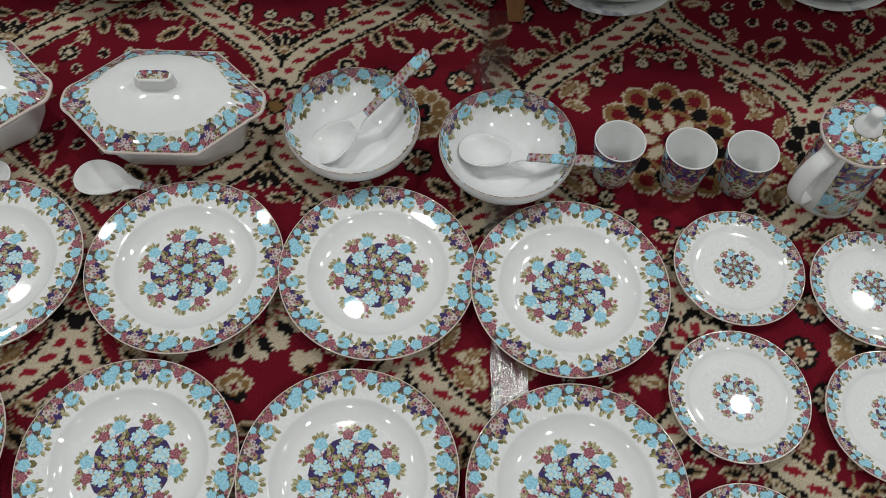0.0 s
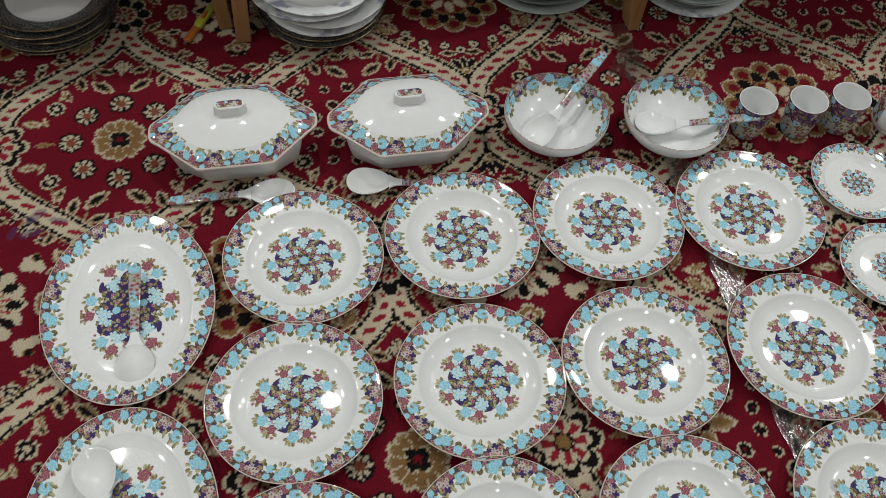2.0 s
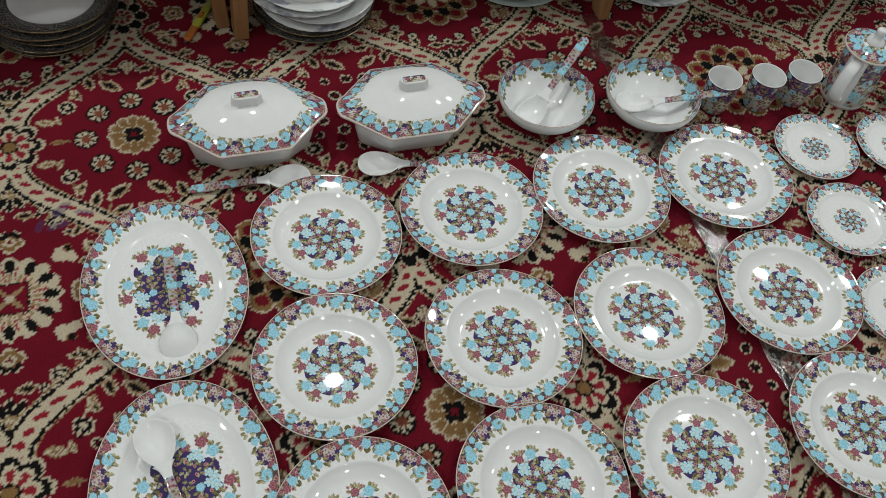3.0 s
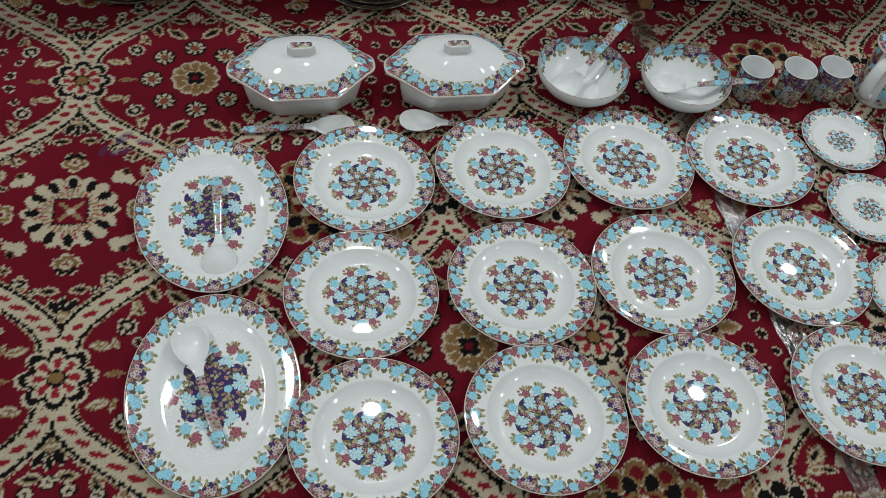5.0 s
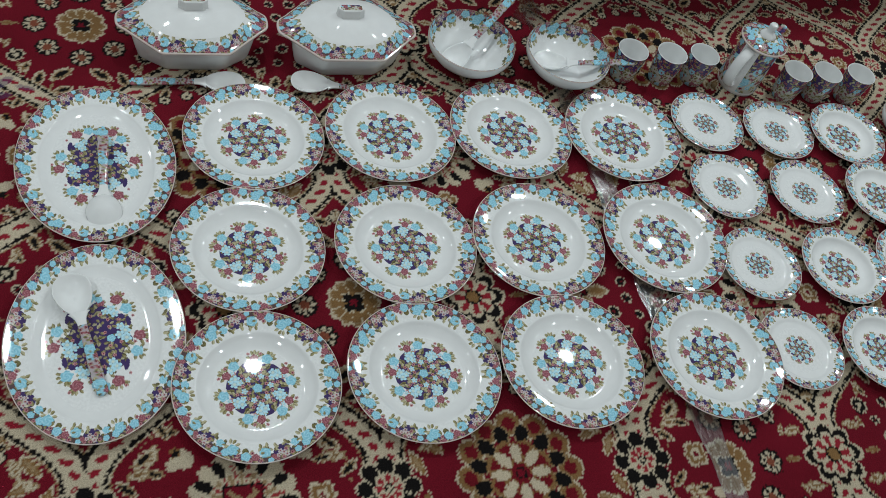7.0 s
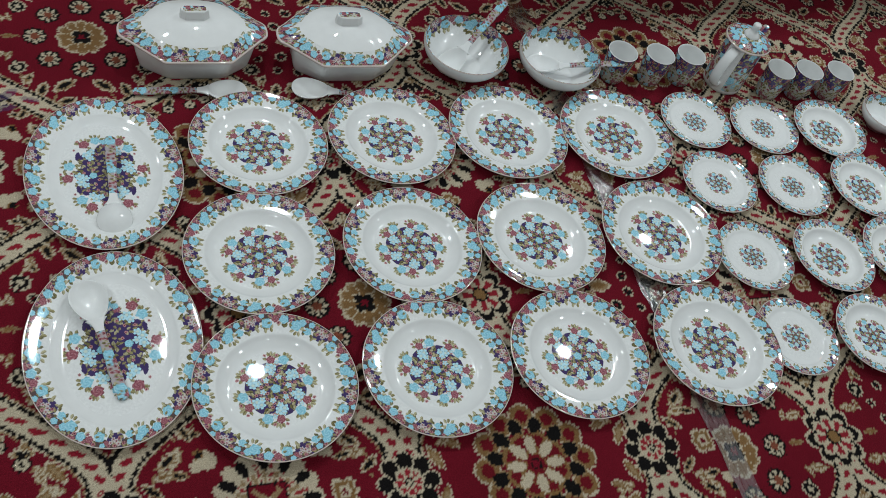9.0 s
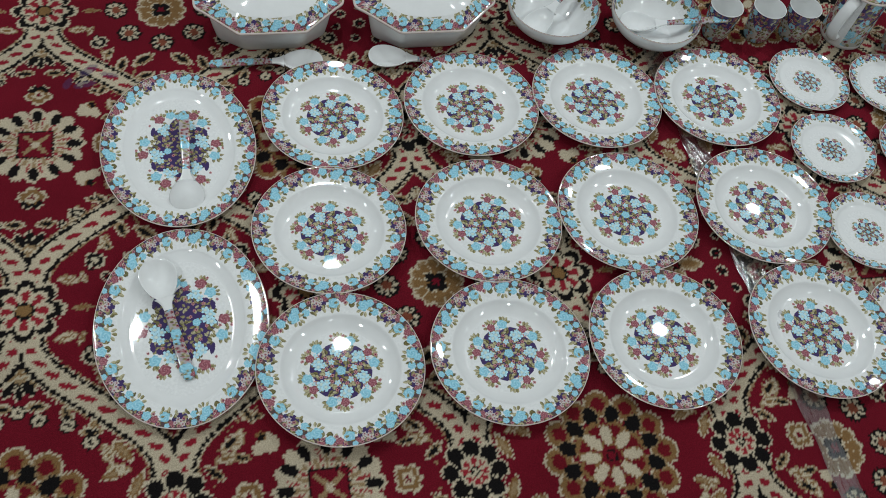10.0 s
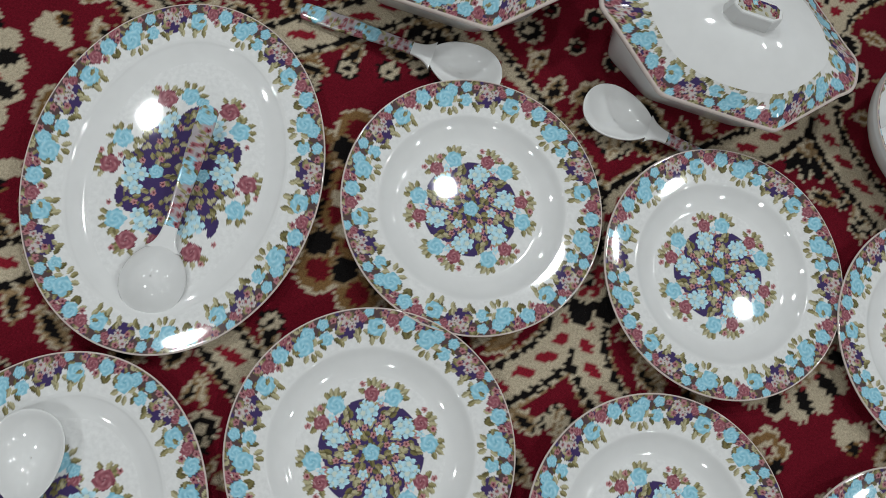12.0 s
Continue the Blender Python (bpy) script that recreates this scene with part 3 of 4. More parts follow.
flat = spoon(0.145, 0)
put_spoon(flat, pose(-0.566, 0.180, 0.0, 0, 0, -8), "white serving spoon with flowered handle lying on carpet")
put_spoon(copy_thing(flat, Matrix()), pose(-0.392, 0.172, 0.0, 0, 0, 168), "white serving spoon with handle tucked under a plate")
round_spoon = spoon(0.145, 0, 0.0300, 0.0340, egg=0.04)
put_spoon(round_spoon, pose(-0.813, -0.107, 0.0275, 180, 3, -94), "white serving spoon lying face down on the platter")
put_spoon(copy_thing(flat, Matrix()), pose(-0.871, -0.282, 0.0075, 0, -1, 100), "white serving spoon lying face up on the platter")
ladle = spoon(0.150, 12, 0.0285, 0.041, "ladle")
put_spoon(ladle, pose(-0.055, 0.222, 0.017, 0, 18, 213), "white ladle with flowered handle leaning in a bowl")
put_spoon(copy_thing(ladle, Matrix()), pose(0.163, 0.193, 0.017, 0, 3, 163), "white ladle with flowered handle lying across a bowl")


# ---- covered dishes ----
def outline(n, half_x, half_y, tab):
    """A long eight-sided outline with a rounded lug at each end (tab: its reach past the octagon)."""
    w = np.linspace(0, 2 * np.pi, n, endpoint=False)
    c, s = np.abs(np.cos(w)) + 1e-9, np.abs(np.sin(w)) + 1e-9
    hx, hy = half_x - tab, half_y
    fx, fy = hx * 0.50, hy * (0.34 if tab else 0.42)
    # the slanted side runs from (fx, hy) to (hx, fy)
    nx, ny = hy - fy, hx - fx
    slant = (nx * fx + ny * hy) / (nx * c + ny * s)
    r = np.minimum(np.minimum(hx / c, hy / s), slant)
    if tab:
        far = np.linspace(0.6 * half_x, 1.05 * half_x, 300)[:, None]
        inside = (np.clip(far * c - 0.075, 0, None) / (half_x - 0.075)) ** 3.2 + (far * s / 0.035) ** 3.2 < 1
        r = np.maximum(r, np.where(inside, far, 0).max(0))
    half = 8 if tab else 15
    pad = np.concatenate([r[-24:], r, r[:24]])
    ker = np.hanning(2 * half + 1)
    r = np.convolve(pad, ker / ker.sum(), "same")[24:-24]
    return r * np.cos(w), r * np.sin(w)


def covered_dish():
    top = new("covered_dish")
    n = 560
    ox, oy = outline(n, 0.1475, 0.095, 0.019)
    run = np.concatenate([[0], np.cumsum(np.hypot(np.diff(ox), np.diff(oy)))])
    around = run[-1] + math.hypot(ox[0] - ox[-1], oy[0] - oy[-1])
    ux, uy = outline(n, 0.126, 0.094, 0.0)

    w = np.arctan2(oy, ox)
    vx, vy = 0.137 * np.cos(w), 0.100 * np.sin(w)

    def rows(spec, under=False):
        V = []
        for k, z, mix in spec:
            px, py = (ux, uy) if under else (vx, vy)
            ky = k - 0.20 * (1 - z / 0.0705) if under else k
            V.append(np.stack([k * (ox * (1 - mix) + px * mix), max(ky, 0.004) * (oy * (1 - mix) + py * mix), np.full(n, z)], -1))
        return np.concatenate(V)
    spec = [(0.985, 0.0715, 0.0), (0.998, 0.0725, 0.0), (1.0, 0.0745, 0.0), (0.996, 0.0765, 0.0)]
    for t in np.linspace(0, 1, 27)[1:]:
        k = 0.99 - 0.27 * t
        spec.append((k, 0.0768 + 0.0165 * t ** 1.25, 0.7 * t))
    X = np.tile(run, len(spec))
    inset = np.concatenate([[0, 0, 0, 0.001], np.linspace(0, 1, 27)[1:] * 0.034 + 0.001])
    C = border_colours(X, np.repeat(inset, n), around, 1.0, 5, 1.12)
    lid = part("lid", quads_mesh("lid", rows(spec), grid_faces(len(spec), n, True), C), M_PRINT, top, "flower-bordered lid")
    dome = []
    for t in np.linspace(0, 1, 16):
        k = 0.72 * (1 - t) + 0.004 * t
        dome.append((k, 0.0933 + 0.0205 * math.sin(t * math.pi / 2) ** 0.95, 0.7 + 0.3 * t))
    part("dome", quads_mesh("dome", rows(dome), grid_faces(16, n, True)), M_WHITE, lid)
    kx, ky = np.array([1, 0.62, -0.62, -1, -1, -0.62, 0.62, 1]), np.array([0.36, 1, 1, 0.36, -0.36, -1, -1, -0.36])
    rings = [(0.0300, 0.0140, 0.1090), (0.0285, 0.0130, 0.1125), (0.0268, 0.0120, 0.1270), (0.0262, 0.0115, 0.1300), (0.0250, 0.0105, 0.1311), (0.0001, 0.0001, 0.1311)]
    V = np.concatenate([np.stack([a * kx, b * ky, np.full(8, z)], -1) for a, b, z in rings])
    part("knob", quads_mesh("knob", V, grid_faces(len(rings), 8, True), smooth=False), M_WHITE, lid)
    gx, gy = np.meshgrid(np.linspace(-0.0220, 0.0220, 60), np.linspace(-0.0080, 0.0080, 26))
    lim = np.minimum(1.0, (0.0290 - np.abs(gx)) / 0.0120)
    gy = gy * np.clip(lim, 0.3, 1)
    V = np.stack([gx.ravel(), gy.ravel(), np.full(gx.size, 0.1314)], -1)
    part("knob_print", quads_mesh("knob_print", V, grid_faces(26, 60, False)[:, ::-1], field_colours(V[:, 0], V[:, 1], 0.06, -0.012, 0.012, 0.75, 4)),
         M_PRINT, lid, "knob top printed with roses")
    low = [(0.90, 0.0718, 1.0), (0.940, 0.0705, 1.0), (0.938, 0.062, 1.0), (0.905, 0.035, 1.0), (0.870, 0.012, 1.0), (0.855, 0.004, 1.0),
           (0.835, 0.0, 1.0), (0.02, 0.0, 1.0)]
    part("base", quads_mesh("base", rows(low, True), grid_faces(len(low), n, True)[:, ::-1]), M_WHITE, top, "plain white eight-sided base")
    return top


dish_a = covered_dish()
lay(dish_a, [(-0.612, 0.295, -3.5), (-0.302, 0.265, -3.5)], "white eight-sided covered dish with flower-bordered lid", "serving dish", "covered dishes")


# ---- cups and pot ----
def loop_handle(reach, low, high, thick, r_low, r_high, wide=1.5):
    """A loop handle along +x, from the wall's radius."""
    q = np.linspace(0, 2 * np.pi, 14, endpoint=False)
    rows, steps = [], 28
    for i in range(steps):
        t = math.pi * (i / (steps - 1))
        mid = (low + high) / 2
        r0 = r_low + (r_high - r_low) * (1 - math.cos(t)) / 2
        x, z = r0 - 0.003 + reach * math.sin(t) ** 0.75, mid - (high - low) / 2 * math.cos(t)
        tx, tz = math.cos(t), math.sin(t)
        d = math.hypot(tx, tz)
        nx, nz = tz / d, -tx / d
        rows.append(np.stack([x + nx * thick * np.cos(q), thick * wide * np.sin(q), z + nz * thick * np.cos(q)], -1))
    return quads_mesh("handle", np.concatenate(rows), grid_faces(steps, 14, True))


def cup():
    top = new("cup")
    outer = [(0.001, 0.0), (0.020, 0.0), (0.0245, 0.001), (0.0268, 0.004), (0.0285, 0.010)] + \
            [(0.0285 + 0.0075 * t ** 0.8, 0.010 + 0.074 * t) for t in np.linspace(0.03, 1, 44)]
    n = 176
    w = np.linspace(0, 2 * np.pi, n, endpoint=False)
    V = np.concatenate([np.stack([r * np.cos(w), r * np.sin(w), np.full(n, z)], -1) for r, z in outer])
    Z = np.repeat([z for r, z in outer], n)
    C = field_colours(np.tile(w * 0.034, len(outer)), Z, 2 * math.pi * 0.034, 0.0, 0.086, 0.9, 21, PURPLE, 0.046, 1200)
    C[Z < 0.003] = WHITE
    part("body", quads_mesh("body", V, grid_faces(len(outer), n, True), C), M_PRINT, top, "outside printed with dark blue flowers")
    inner = [(0.0360, 0.084), (0.0358, 0.0852), (0.0350, 0.0856), (0.0342, 0.0848), (0.0335, 0.078), (0.0300, 0.045), (0.0262, 0.012),
             (0.0225, 0.006), (0.0005, 0.005)]
    part("inside", lathe("inside", inner, 96), M_WHITE, top)
    part("handle", loop_handle(0.019, 0.022, 0.068, 0.0030, 0.031, 0.035), M_WHITE, top)
    return top


cup_a = cup()
cup_a.scale = (0.90, 0.90, 0.97)
lay(cup_a, [(0.344, 0.170, 62), (0.441, 0.155, 68), (0.5265, 0.148, 58), (0.760, 0.083, 15), (0.8445, 0.075, 20), (0.939, 0.065, 12)],
    "small white-lined cup printed with dark blue flowers", "cup", "tea cups in a row")


def teapot():
    top = new("teapot")
    body = [(0.001, 0.0), (0.046, 0.0), (0.0490, 0.002), (0.0500, 0.008)] + [(0.0500 - 0.0035 * t, 0.008 + 0.122 * t) for t in np.linspace(0.02, 1, 64)]
    n = 224
    w = np.linspace(0, 2 * np.pi, n, endpoint=False)
    V = np.concatenate([np.stack([r * np.cos(w), r * np.sin(w), np.full(n, z)], -1) for r, z in body])
    Z = np.repeat([z for r, z in body], n)
    X = np.tile(w * 0.048, len(body))
    C = field_colours(X, Z, 2 * math.pi * 0.048, 0.0, 0.13, 1.25, 31, PURPLE, 0.075)
    turn = np.tile(np.degrees(w), len(body))
    C[(Z < 0.012) | (np.abs((turn + 180) % 360 - 180) < 25)] = WHITE
    part("body", quads_mesh("body", V, grid_faces(len(body), n, True), C), M_PRINT, top, "tall body printed with blue flowers")
    lid = [(0.0470, 0.130), (0.0560, 0.1300), (0.0575, 0.1315), (0.0570, 0.1335)] + [(0.0565 - 0.0365 * t, 0.1338 + 0.012 * t ** 0.7) for t in np.linspace(0.02, 1, 30)]
    V = np.concatenate([np.stack([r * np.cos(w), r * np.sin(w), np.full(n, z)], -1) for r, z in lid])
    R = np.repeat([r for r, z in lid], n)
    C = border_colours(np.tile(w * 0.052, len(lid)), 0.057 - R, 2 * math.pi * 0.052, 1.0, 8, 1.2)
    top_lid = part("lid", quads_mesh("lid", V, grid_faces(len(lid), n, True), C), M_PRINT, top, "lid printed with blue roses")
    part("knob", lathe("knob", [(0.0200, 0.1458), (0.0185, 0.150), (0.012, 0.1545), (0.0085, 0.157), (0.0085, 0.162), (0.0098, 0.169),
                                (0.0100, 0.174), (0.0080, 0.1765), (0.0004, 0.177)], 10), M_WHITE, top_lid)
    part("handle", loop_handle(0.040, 0.026, 0.118, 0.0060, 0.048, 0.046, 2.2), M_WHITE, top, "plain white loop handle")
    q = np.linspace(0, 2 * np.pi, 32, endpoint=False)
    rows = []
    for t in np.linspace(0, 1, 30):
        x, z, r = -(0.044 + 0.042 * t), 0.058 + 0.072 * t ** 1.15, 0.019 - 0.010 * t ** 0.7
        rows.append(np.stack([x - r * 0.8 * np.sin(q), r * np.cos(q), z + r * 0.55 * np.sin(q)], -1))
    rows += [rows[-1] * 0.25 + rows[-1].mean(0) * 0.75 - np.array([0, 0, 0.004])]
    V = np.concatenate(rows)
    part("spout", quads_mesh("spout", V, grid_faces(31, 32, True), field_colours(V[:, 2], V[:, 1], 0.2, -0.03, 0.03, 0.9, 41)), M_PRINT, top,
         "spout printed with flowers")
    return top


pot = teapot()
pot.matrix_basis = pose(0.654, 0.134, 0, 0, 0, 207) @ Matrix.Diagonal((1, 1, 1.05, 1))
tagged(pot, "tall white teapot printed with blue flowers and lidded", "teapot")


# ---- background: low table, cloth, stacked plates, knife ----
table = tagged(new("low_table"), "low raw wooden table with plates stored beneath", "table")
part("tabletop", box_mesh("tabletop", (1.45, 0.58, 0.03), (-0.60, 0.930, 0.405), None, 0.004), M_WOOD, table)
# unseen board, added and set forward to shade the carpet on the right
part("tabletop", box_mesh("tabletop", (2.25, 0.76, 0.03), (1.26, 0.840, 0.405), None, 0.004), M_WOOD, table)
for x, y, lean, size in ((-0.572, 0.605, 2, (0.030, 0.045)), (-0.603, 0.650, -3, (0.028, 0.045)), (0.226, 0.498, 0, (0.022, 0.045)),
                         (1.02, 0.60, 3, (0.03, 0.045)), (-1.2, 0.72, 0, (0.03, 0.045))):
    rot = Matrix.Rotation(radians(lean), 4, "Y")
    me = box_mesh("leg", (size[0], size[1], 0.39), Vector((x, y, 0.0)) + rot @ Vector((0, 0, 0.197)), rot, 0.003)
    if x == 0.226:
        for v in me.vertices:
            v.co.x += (v.co.z / 0.39) * (-0.060 if v.co.x < x else 0.012)
    part("leg", me, M_WOOD, table)
part("leg", box_mesh("leg", (0.022, 0.04, 0.22), (0.190, 0.520, 0.280), None, 0.003), M_WOOD, table, "short pale block nailed beside the leg")
for x in (-0.59, 0.21):
    part("rail", box_mesh("rail", (0.03, 0.6, 0.05), (x, 0.86, 0.362), None, 0.003), M_WOOD, table)


def table_cloth():
    """A cloth over the table's front, its hem sagging lower in one place."""
    nx, nz = 240, 24
    x = np.linspace(-1.3, 2.36, nx)
    front = 0.632 - 0.182 / (1 + np.exp(-(x - 0.10) * 60))
    rows = []
    for j in range(nz):
        t = j / (nz - 1)
        sag = 0.175 * np.exp(-((x - 0.32) / 0.15) ** 4)
        z = 0.425 - t * (0.075 + sag + 0.006 * np.sin(x * 23))
        y = front - 0.012 - 0.02 * t + 0.010 * t * np.sin(x * 31 + 2 * np.sin(x * 7))
        rows.append(np.stack([x, y, z], -1))
    flat_rows = [np.stack([x, front * (1 - k) + 1.2 * k, np.full(nx, 0.425)], -1) for k in (1.0, 0.5, 0.02)]
    me = quads_mesh("tablecloth", np.concatenate(flat_rows + rows), grid_faces(nz + 3, nx, False))
    ob = part("tablecloth", me, M_CLOTH)
    mod = ob.modifiers.new("thick", "SOLIDIFY")
    mod.thickness = 0.002
    return tagged(ob, "dark blue cloth hanging over the table edge", "tablecloth")


table_cloth()


def stack_plate(name, r, lip, kind):
    """A plain shop plate: lace (dark printed rim), sprig (white with grey sprigs and a scalloped edge) or grey (grey-green glaze)."""
    top = new(name)
    wave = (30, 0.006, r * 0.8) if kind == "sprig" else None
    rim_m = {"lace": M_LACE, "sprig": M_SPRIG, "grey": M_GREY, "slate": M_GREY_SHADED}[kind]
    well_m = {"lace": M_WHITE, "sprig": M_WHITE, "grey": M_GREY, "slate": M_GREY_SHADED}[kind]
    part("rim", lathe("rim", [(r * 0.66, lip * 0.40), (r * 0.72, lip * 0.62), (r * 0.78, lip * 0.72), (r * 0.99, lip), (r, lip - 0.0008),
                              (r * 0.995, lip - 0.003), (r * 0.76, lip * 0.72 - 0.004), (r * 0.60, 0.001), (r * 0.55, 0.0)], 144, wave), rim_m, top)
    part("well", lathe("well", [(r * 0.66, lip * 0.40), (r * 0.60, lip * 0.25), (r * 0.52, lip * 0.2), (0.0006, lip * 0.2)], 144), well_m, top)
    if kind == "lace":
        part("gilt_edge", lathe("gilt_edge", [(r * 0.985, lip + 0.0006), (r * 1.002, lip + 0.0004), (r * 1.002, lip - 0.0012)], 144), M_GOLD, top, "thin gilt edge")
    return top


KINDS = {k: stack_plate("display_plate", r, lip, k) for k, r, lip in (("lace", 0.128, 0.022), ("sprig", 0.122, 0.022), ("grey", 0.122, 0.026), ("slate", 0.124, 0.034))}
LABELS = {"lace": "white plate with dark lace rim in a stack", "sprig": "white scalloped plate with grey sprigs in a stack",
          "grey": "grey-green glazed plate in a stack", "slate": "deep grey-green glazed plate in a stack, darkened for shade"}
STACKS = [(-0.938, 0.722, "lace lace lace lace lace", 0.017, 1.0), (-0.405, 0.648, "lace lace sprig sprig sprig sprig", 0.018, 1.02),
          (0.072, 0.664, "grey slate slate slate", 0.02, 1.10), (0.395, 0.590, "sprig grey grey grey sprig", 0.018, 1.0),
          (0.765, 0.592, "sprig grey grey grey", 0.018, 1.0), (1.25, 0.68, "grey grey sprig", 0.018, 1.0)]
rs = random.Random(5)
used = set()
for x, y, kinds, step, size in STACKS:
    for i, k in enumerate(kinds.split()):
        m = pose(x + rs.uniform(-0.006, 0.006) * i, y + rs.uniform(-0.006, 0.004) * i, i * step, rs.uniform(-2, 2) * min(i, 1), rs.uniform(-2, 2) * min(i, 1), rs.uniform(0, 360))
        m = m @ Matrix.Diagonal((size, size, 1, 1))
        ob = copy_thing(KINDS[k], m) if k in used else KINDS[k]
        ob.matrix_basis = m
        used.add(k)
        tagged(ob, LABELS[k], "plate", "stacked plates under the table")

knife = tagged(new("box_cutter"), "yellow-green plastic box cutter with orange tip on carpet", "knife")
part("body", box_mesh("body", (0.019, 0.100, 0.012), (0, 0.030, 0.008), None, 0.004, True), M_YELLOW, knife)
part("tip", box_mesh("tip", (0.017, 0.050, 0.011), (0, -0.044, 0.0075), None, 0.003, True), M_ORANGE, knife, "orange plastic tip")
part("slider", box_mesh("slider", (0.009, 0.022, 0.005), (0, 0.020, 0.0155), None, 0.0015), M_ORANGE, knife)
part("blade", box_mesh("blade", (0.009, 0.012, 0.0008), (0, -0.074, 0.0075)), M_BLADE, knife)
knife.matrix_basis = pose(-0.652, 0.652, 0, 0, 0, -33) @ Matrix.Diagonal((0.86, 0.86, 0.86, 1))


# ---- film over the seam, and a scrap of it ----
def film(name, x0, y0, x1, y1, width, seed, label):
    n, m = 260, 26
    t, s = np.meshgrid(np.linspace(0, 1, n), np.linspace(-1, 1, m), indexing="ij")
    way = Vector((x1 - x0, y1 - y0)).normalized()
    half = width / 2 * (1 + 0.10 * np.sin(t * 37 + seed) + 0.06 * np.sin(t * 91))
    x = x0 + (x1 - x0) * t - way.y * s * half
    y = y0 + (y1 - y0) * t + way.x * s * half
    z = np.empty_like(x)
    for i in range(n):
        for j in range(m):
            q = Vector((x[i, j] * 26 + seed, y[i, j] * 11, seed))
            z[i, j] = 0.0034 + 0.0038 * abs(noise.noise(q)) + 0.0026 * abs(noise.noise(q * 3.1))
    ob = part(name, quads_mesh(name, np.stack([x.ravel(), y.ravel(), z.ravel()], -1), grid_faces(n, m, False)), M_FILM)
    return tagged(ob, label, "plastic film")


film("seam_tape", 0.150, -0.92, 0.192, 0.50, 0.046, 1.0, "clear crinkled plastic tape over the carpet seam")
film("plastic_scrap", 0.150, 0.350, 0.205, 0.425, 0.050, 6.0, "crumpled scrap of clear plastic film on carpet")

# ---- carpet: two widths of one woven pattern, joined at a seam ----
RED, CREAM, TAN, BROWN, BLACK = (0.136, 0.0066, 0.0155), (0.47, 0.40, 0.29), (0.27, 0.185, 0.10), (0.20, 0.112, 0.045), (0.008, 0.007, 0.007)
DEEP = (0.13, 0.008, 0.014)
ALONG, ACROSS = 0.4457, 0.6792


def weave(x, y):
    """The carpet's colours at places on it."""
    # the two widths have their own start; stars stand at whole steps, round blossoms at half ones
    right = x - 0.165 - 0.035 * y > 0
    sx, sy = np.where(right, 0.387, -0.1939), np.where(right, -0.785, -0.3656)
    dx, dy = x - sx, y - sy
    det = 0.4441 * 0.6781 + 0.0378 * 0.0381
    p, q = (0.6781 * dx - 0.0381 * dy) / det, (0.0378 * dx + 0.4441 * dy) / det
    row = np.floor(q)
    # a little raggedness of the knots
    u = p * ALONG + 0.0011 * np.sin(y * 911) + 0.0009 * np.sin(x * 1303 + y * 517)
    v = q * ACROSS + 0.0011 * np.sin(x * 877) + 0.0009 * np.sin(y * 1259 + x * 411)
    su = (u + ALONG / 2) % ALONG - ALONG / 2
    sv = (v + ACROSS / 2) % ACROSS - ACROSS / 2
    au, av = np.abs(su), np.abs(sv)
    C = np.tile(np.asarray(RED), (len(x), 1))
    second = (np.round(p) + row) % 2 == 0
    ringed = (np.floor(p) + np.round(q)) % 2 == 1

    def near(px, py, cx, cy, reach):
        return np.flatnonzero((np.abs(px - cx) < reach) & (np.abs(py - cy) < reach))

    def ell(px, py, cx, cy, rx, ry, ang, colours, only=None):
        """Nested ovals: colours from the rim to the heart with their share of the radius."""
        i = near(px, py, cx, cy, max(rx, ry) * 1.05)
        if only is not None:
            i = i[only[i]]
        a, b = px[i] - cx, py[i] - cy
        ca, sa = math.cos(radians(ang)), math.sin(radians(ang))
        d = np.sqrt(((a * ca + b * sa) / rx) ** 2 + ((b * ca - a * sa) / ry) ** 2)
        for share, col in colours:
            C[i[d < share]] = col

    def leaf(px, py, cx, cy, l, w, ang, colours, only=None):
        i = near(px, py, cx, cy, l)
        if only is not None:
            i = i[only[i]]
        a, b = px[i] - cx, py[i] - cy
        ca, sa = math.cos(radians(ang)), math.sin(radians(ang))
        s, t = (a * ca + b * sa) / (l / 2), (b * ca - a * sa) / (w / 2)
        for share, col in colours:
            C[i[np.abs(t) < share * np.clip(1 - (np.abs(s) / (0.35 + 0.65 * share)) ** 2, 0, 1) * (1 + 0.10 * np.sin(s * 9))]] = col

    def blossom(px, py, cx, cy, r, count, colours, phase=0.0, only=None, lobes=0.18, flat=1.0):
        i = near(px, py, cx, cy, r * 1.05)
        if only is not None:
            i = i[only[i]]
        a, b = px[i] - cx, (py[i] - cy) * flat
        d, t = np.hypot(a, b) / r, np.arctan2(b, a)
        shape = 1 - lobes + lobes * np.abs(np.cos(count / 2 * t + phase)) ** 0.7
        for share, col in colours:
            C[i[d < share * shape]] = col
        return i, d, t

    def stem(px, py, x0, y0, x1, y1, bow, col, wide=0.0022, only=None):
        for t in np.linspace(0, 1, 14):
            cx, cy = x0 + (x1 - x0) * t - (y1 - y0) * bow * 4 * t * (1 - t), y0 + (y1 - y0) * t + (x1 - x0) * bow * 4 * t * (1 - t)
            ell(px, py, cx, cy, wide * 1.15, wide * 1.15, 0, ((1, col),), only)

    LEAF = ((1.0, CREAM), (0.74, TAN), (0.45, BLACK))
    PALE = ((1.0, TAN), (0.75, CREAM), (0.32, BROWN))
    # bands from each star to the round blossoms
    off, first, reach = 0.0105, 0.055, 0.230
    s = np.clip((av - first) / reach, 0, 1)
    uc = off + (ALONG / 2 - 2 * off) * (3 * s ** 2 - 2 * s ** 3)
    slope = (ALONG / 2 - 2 * off) * 6 * s * (1 - s) / reach
    lean = np.sqrt(1 + slope ** 2)
    away = np.abs(au - uc) / lean
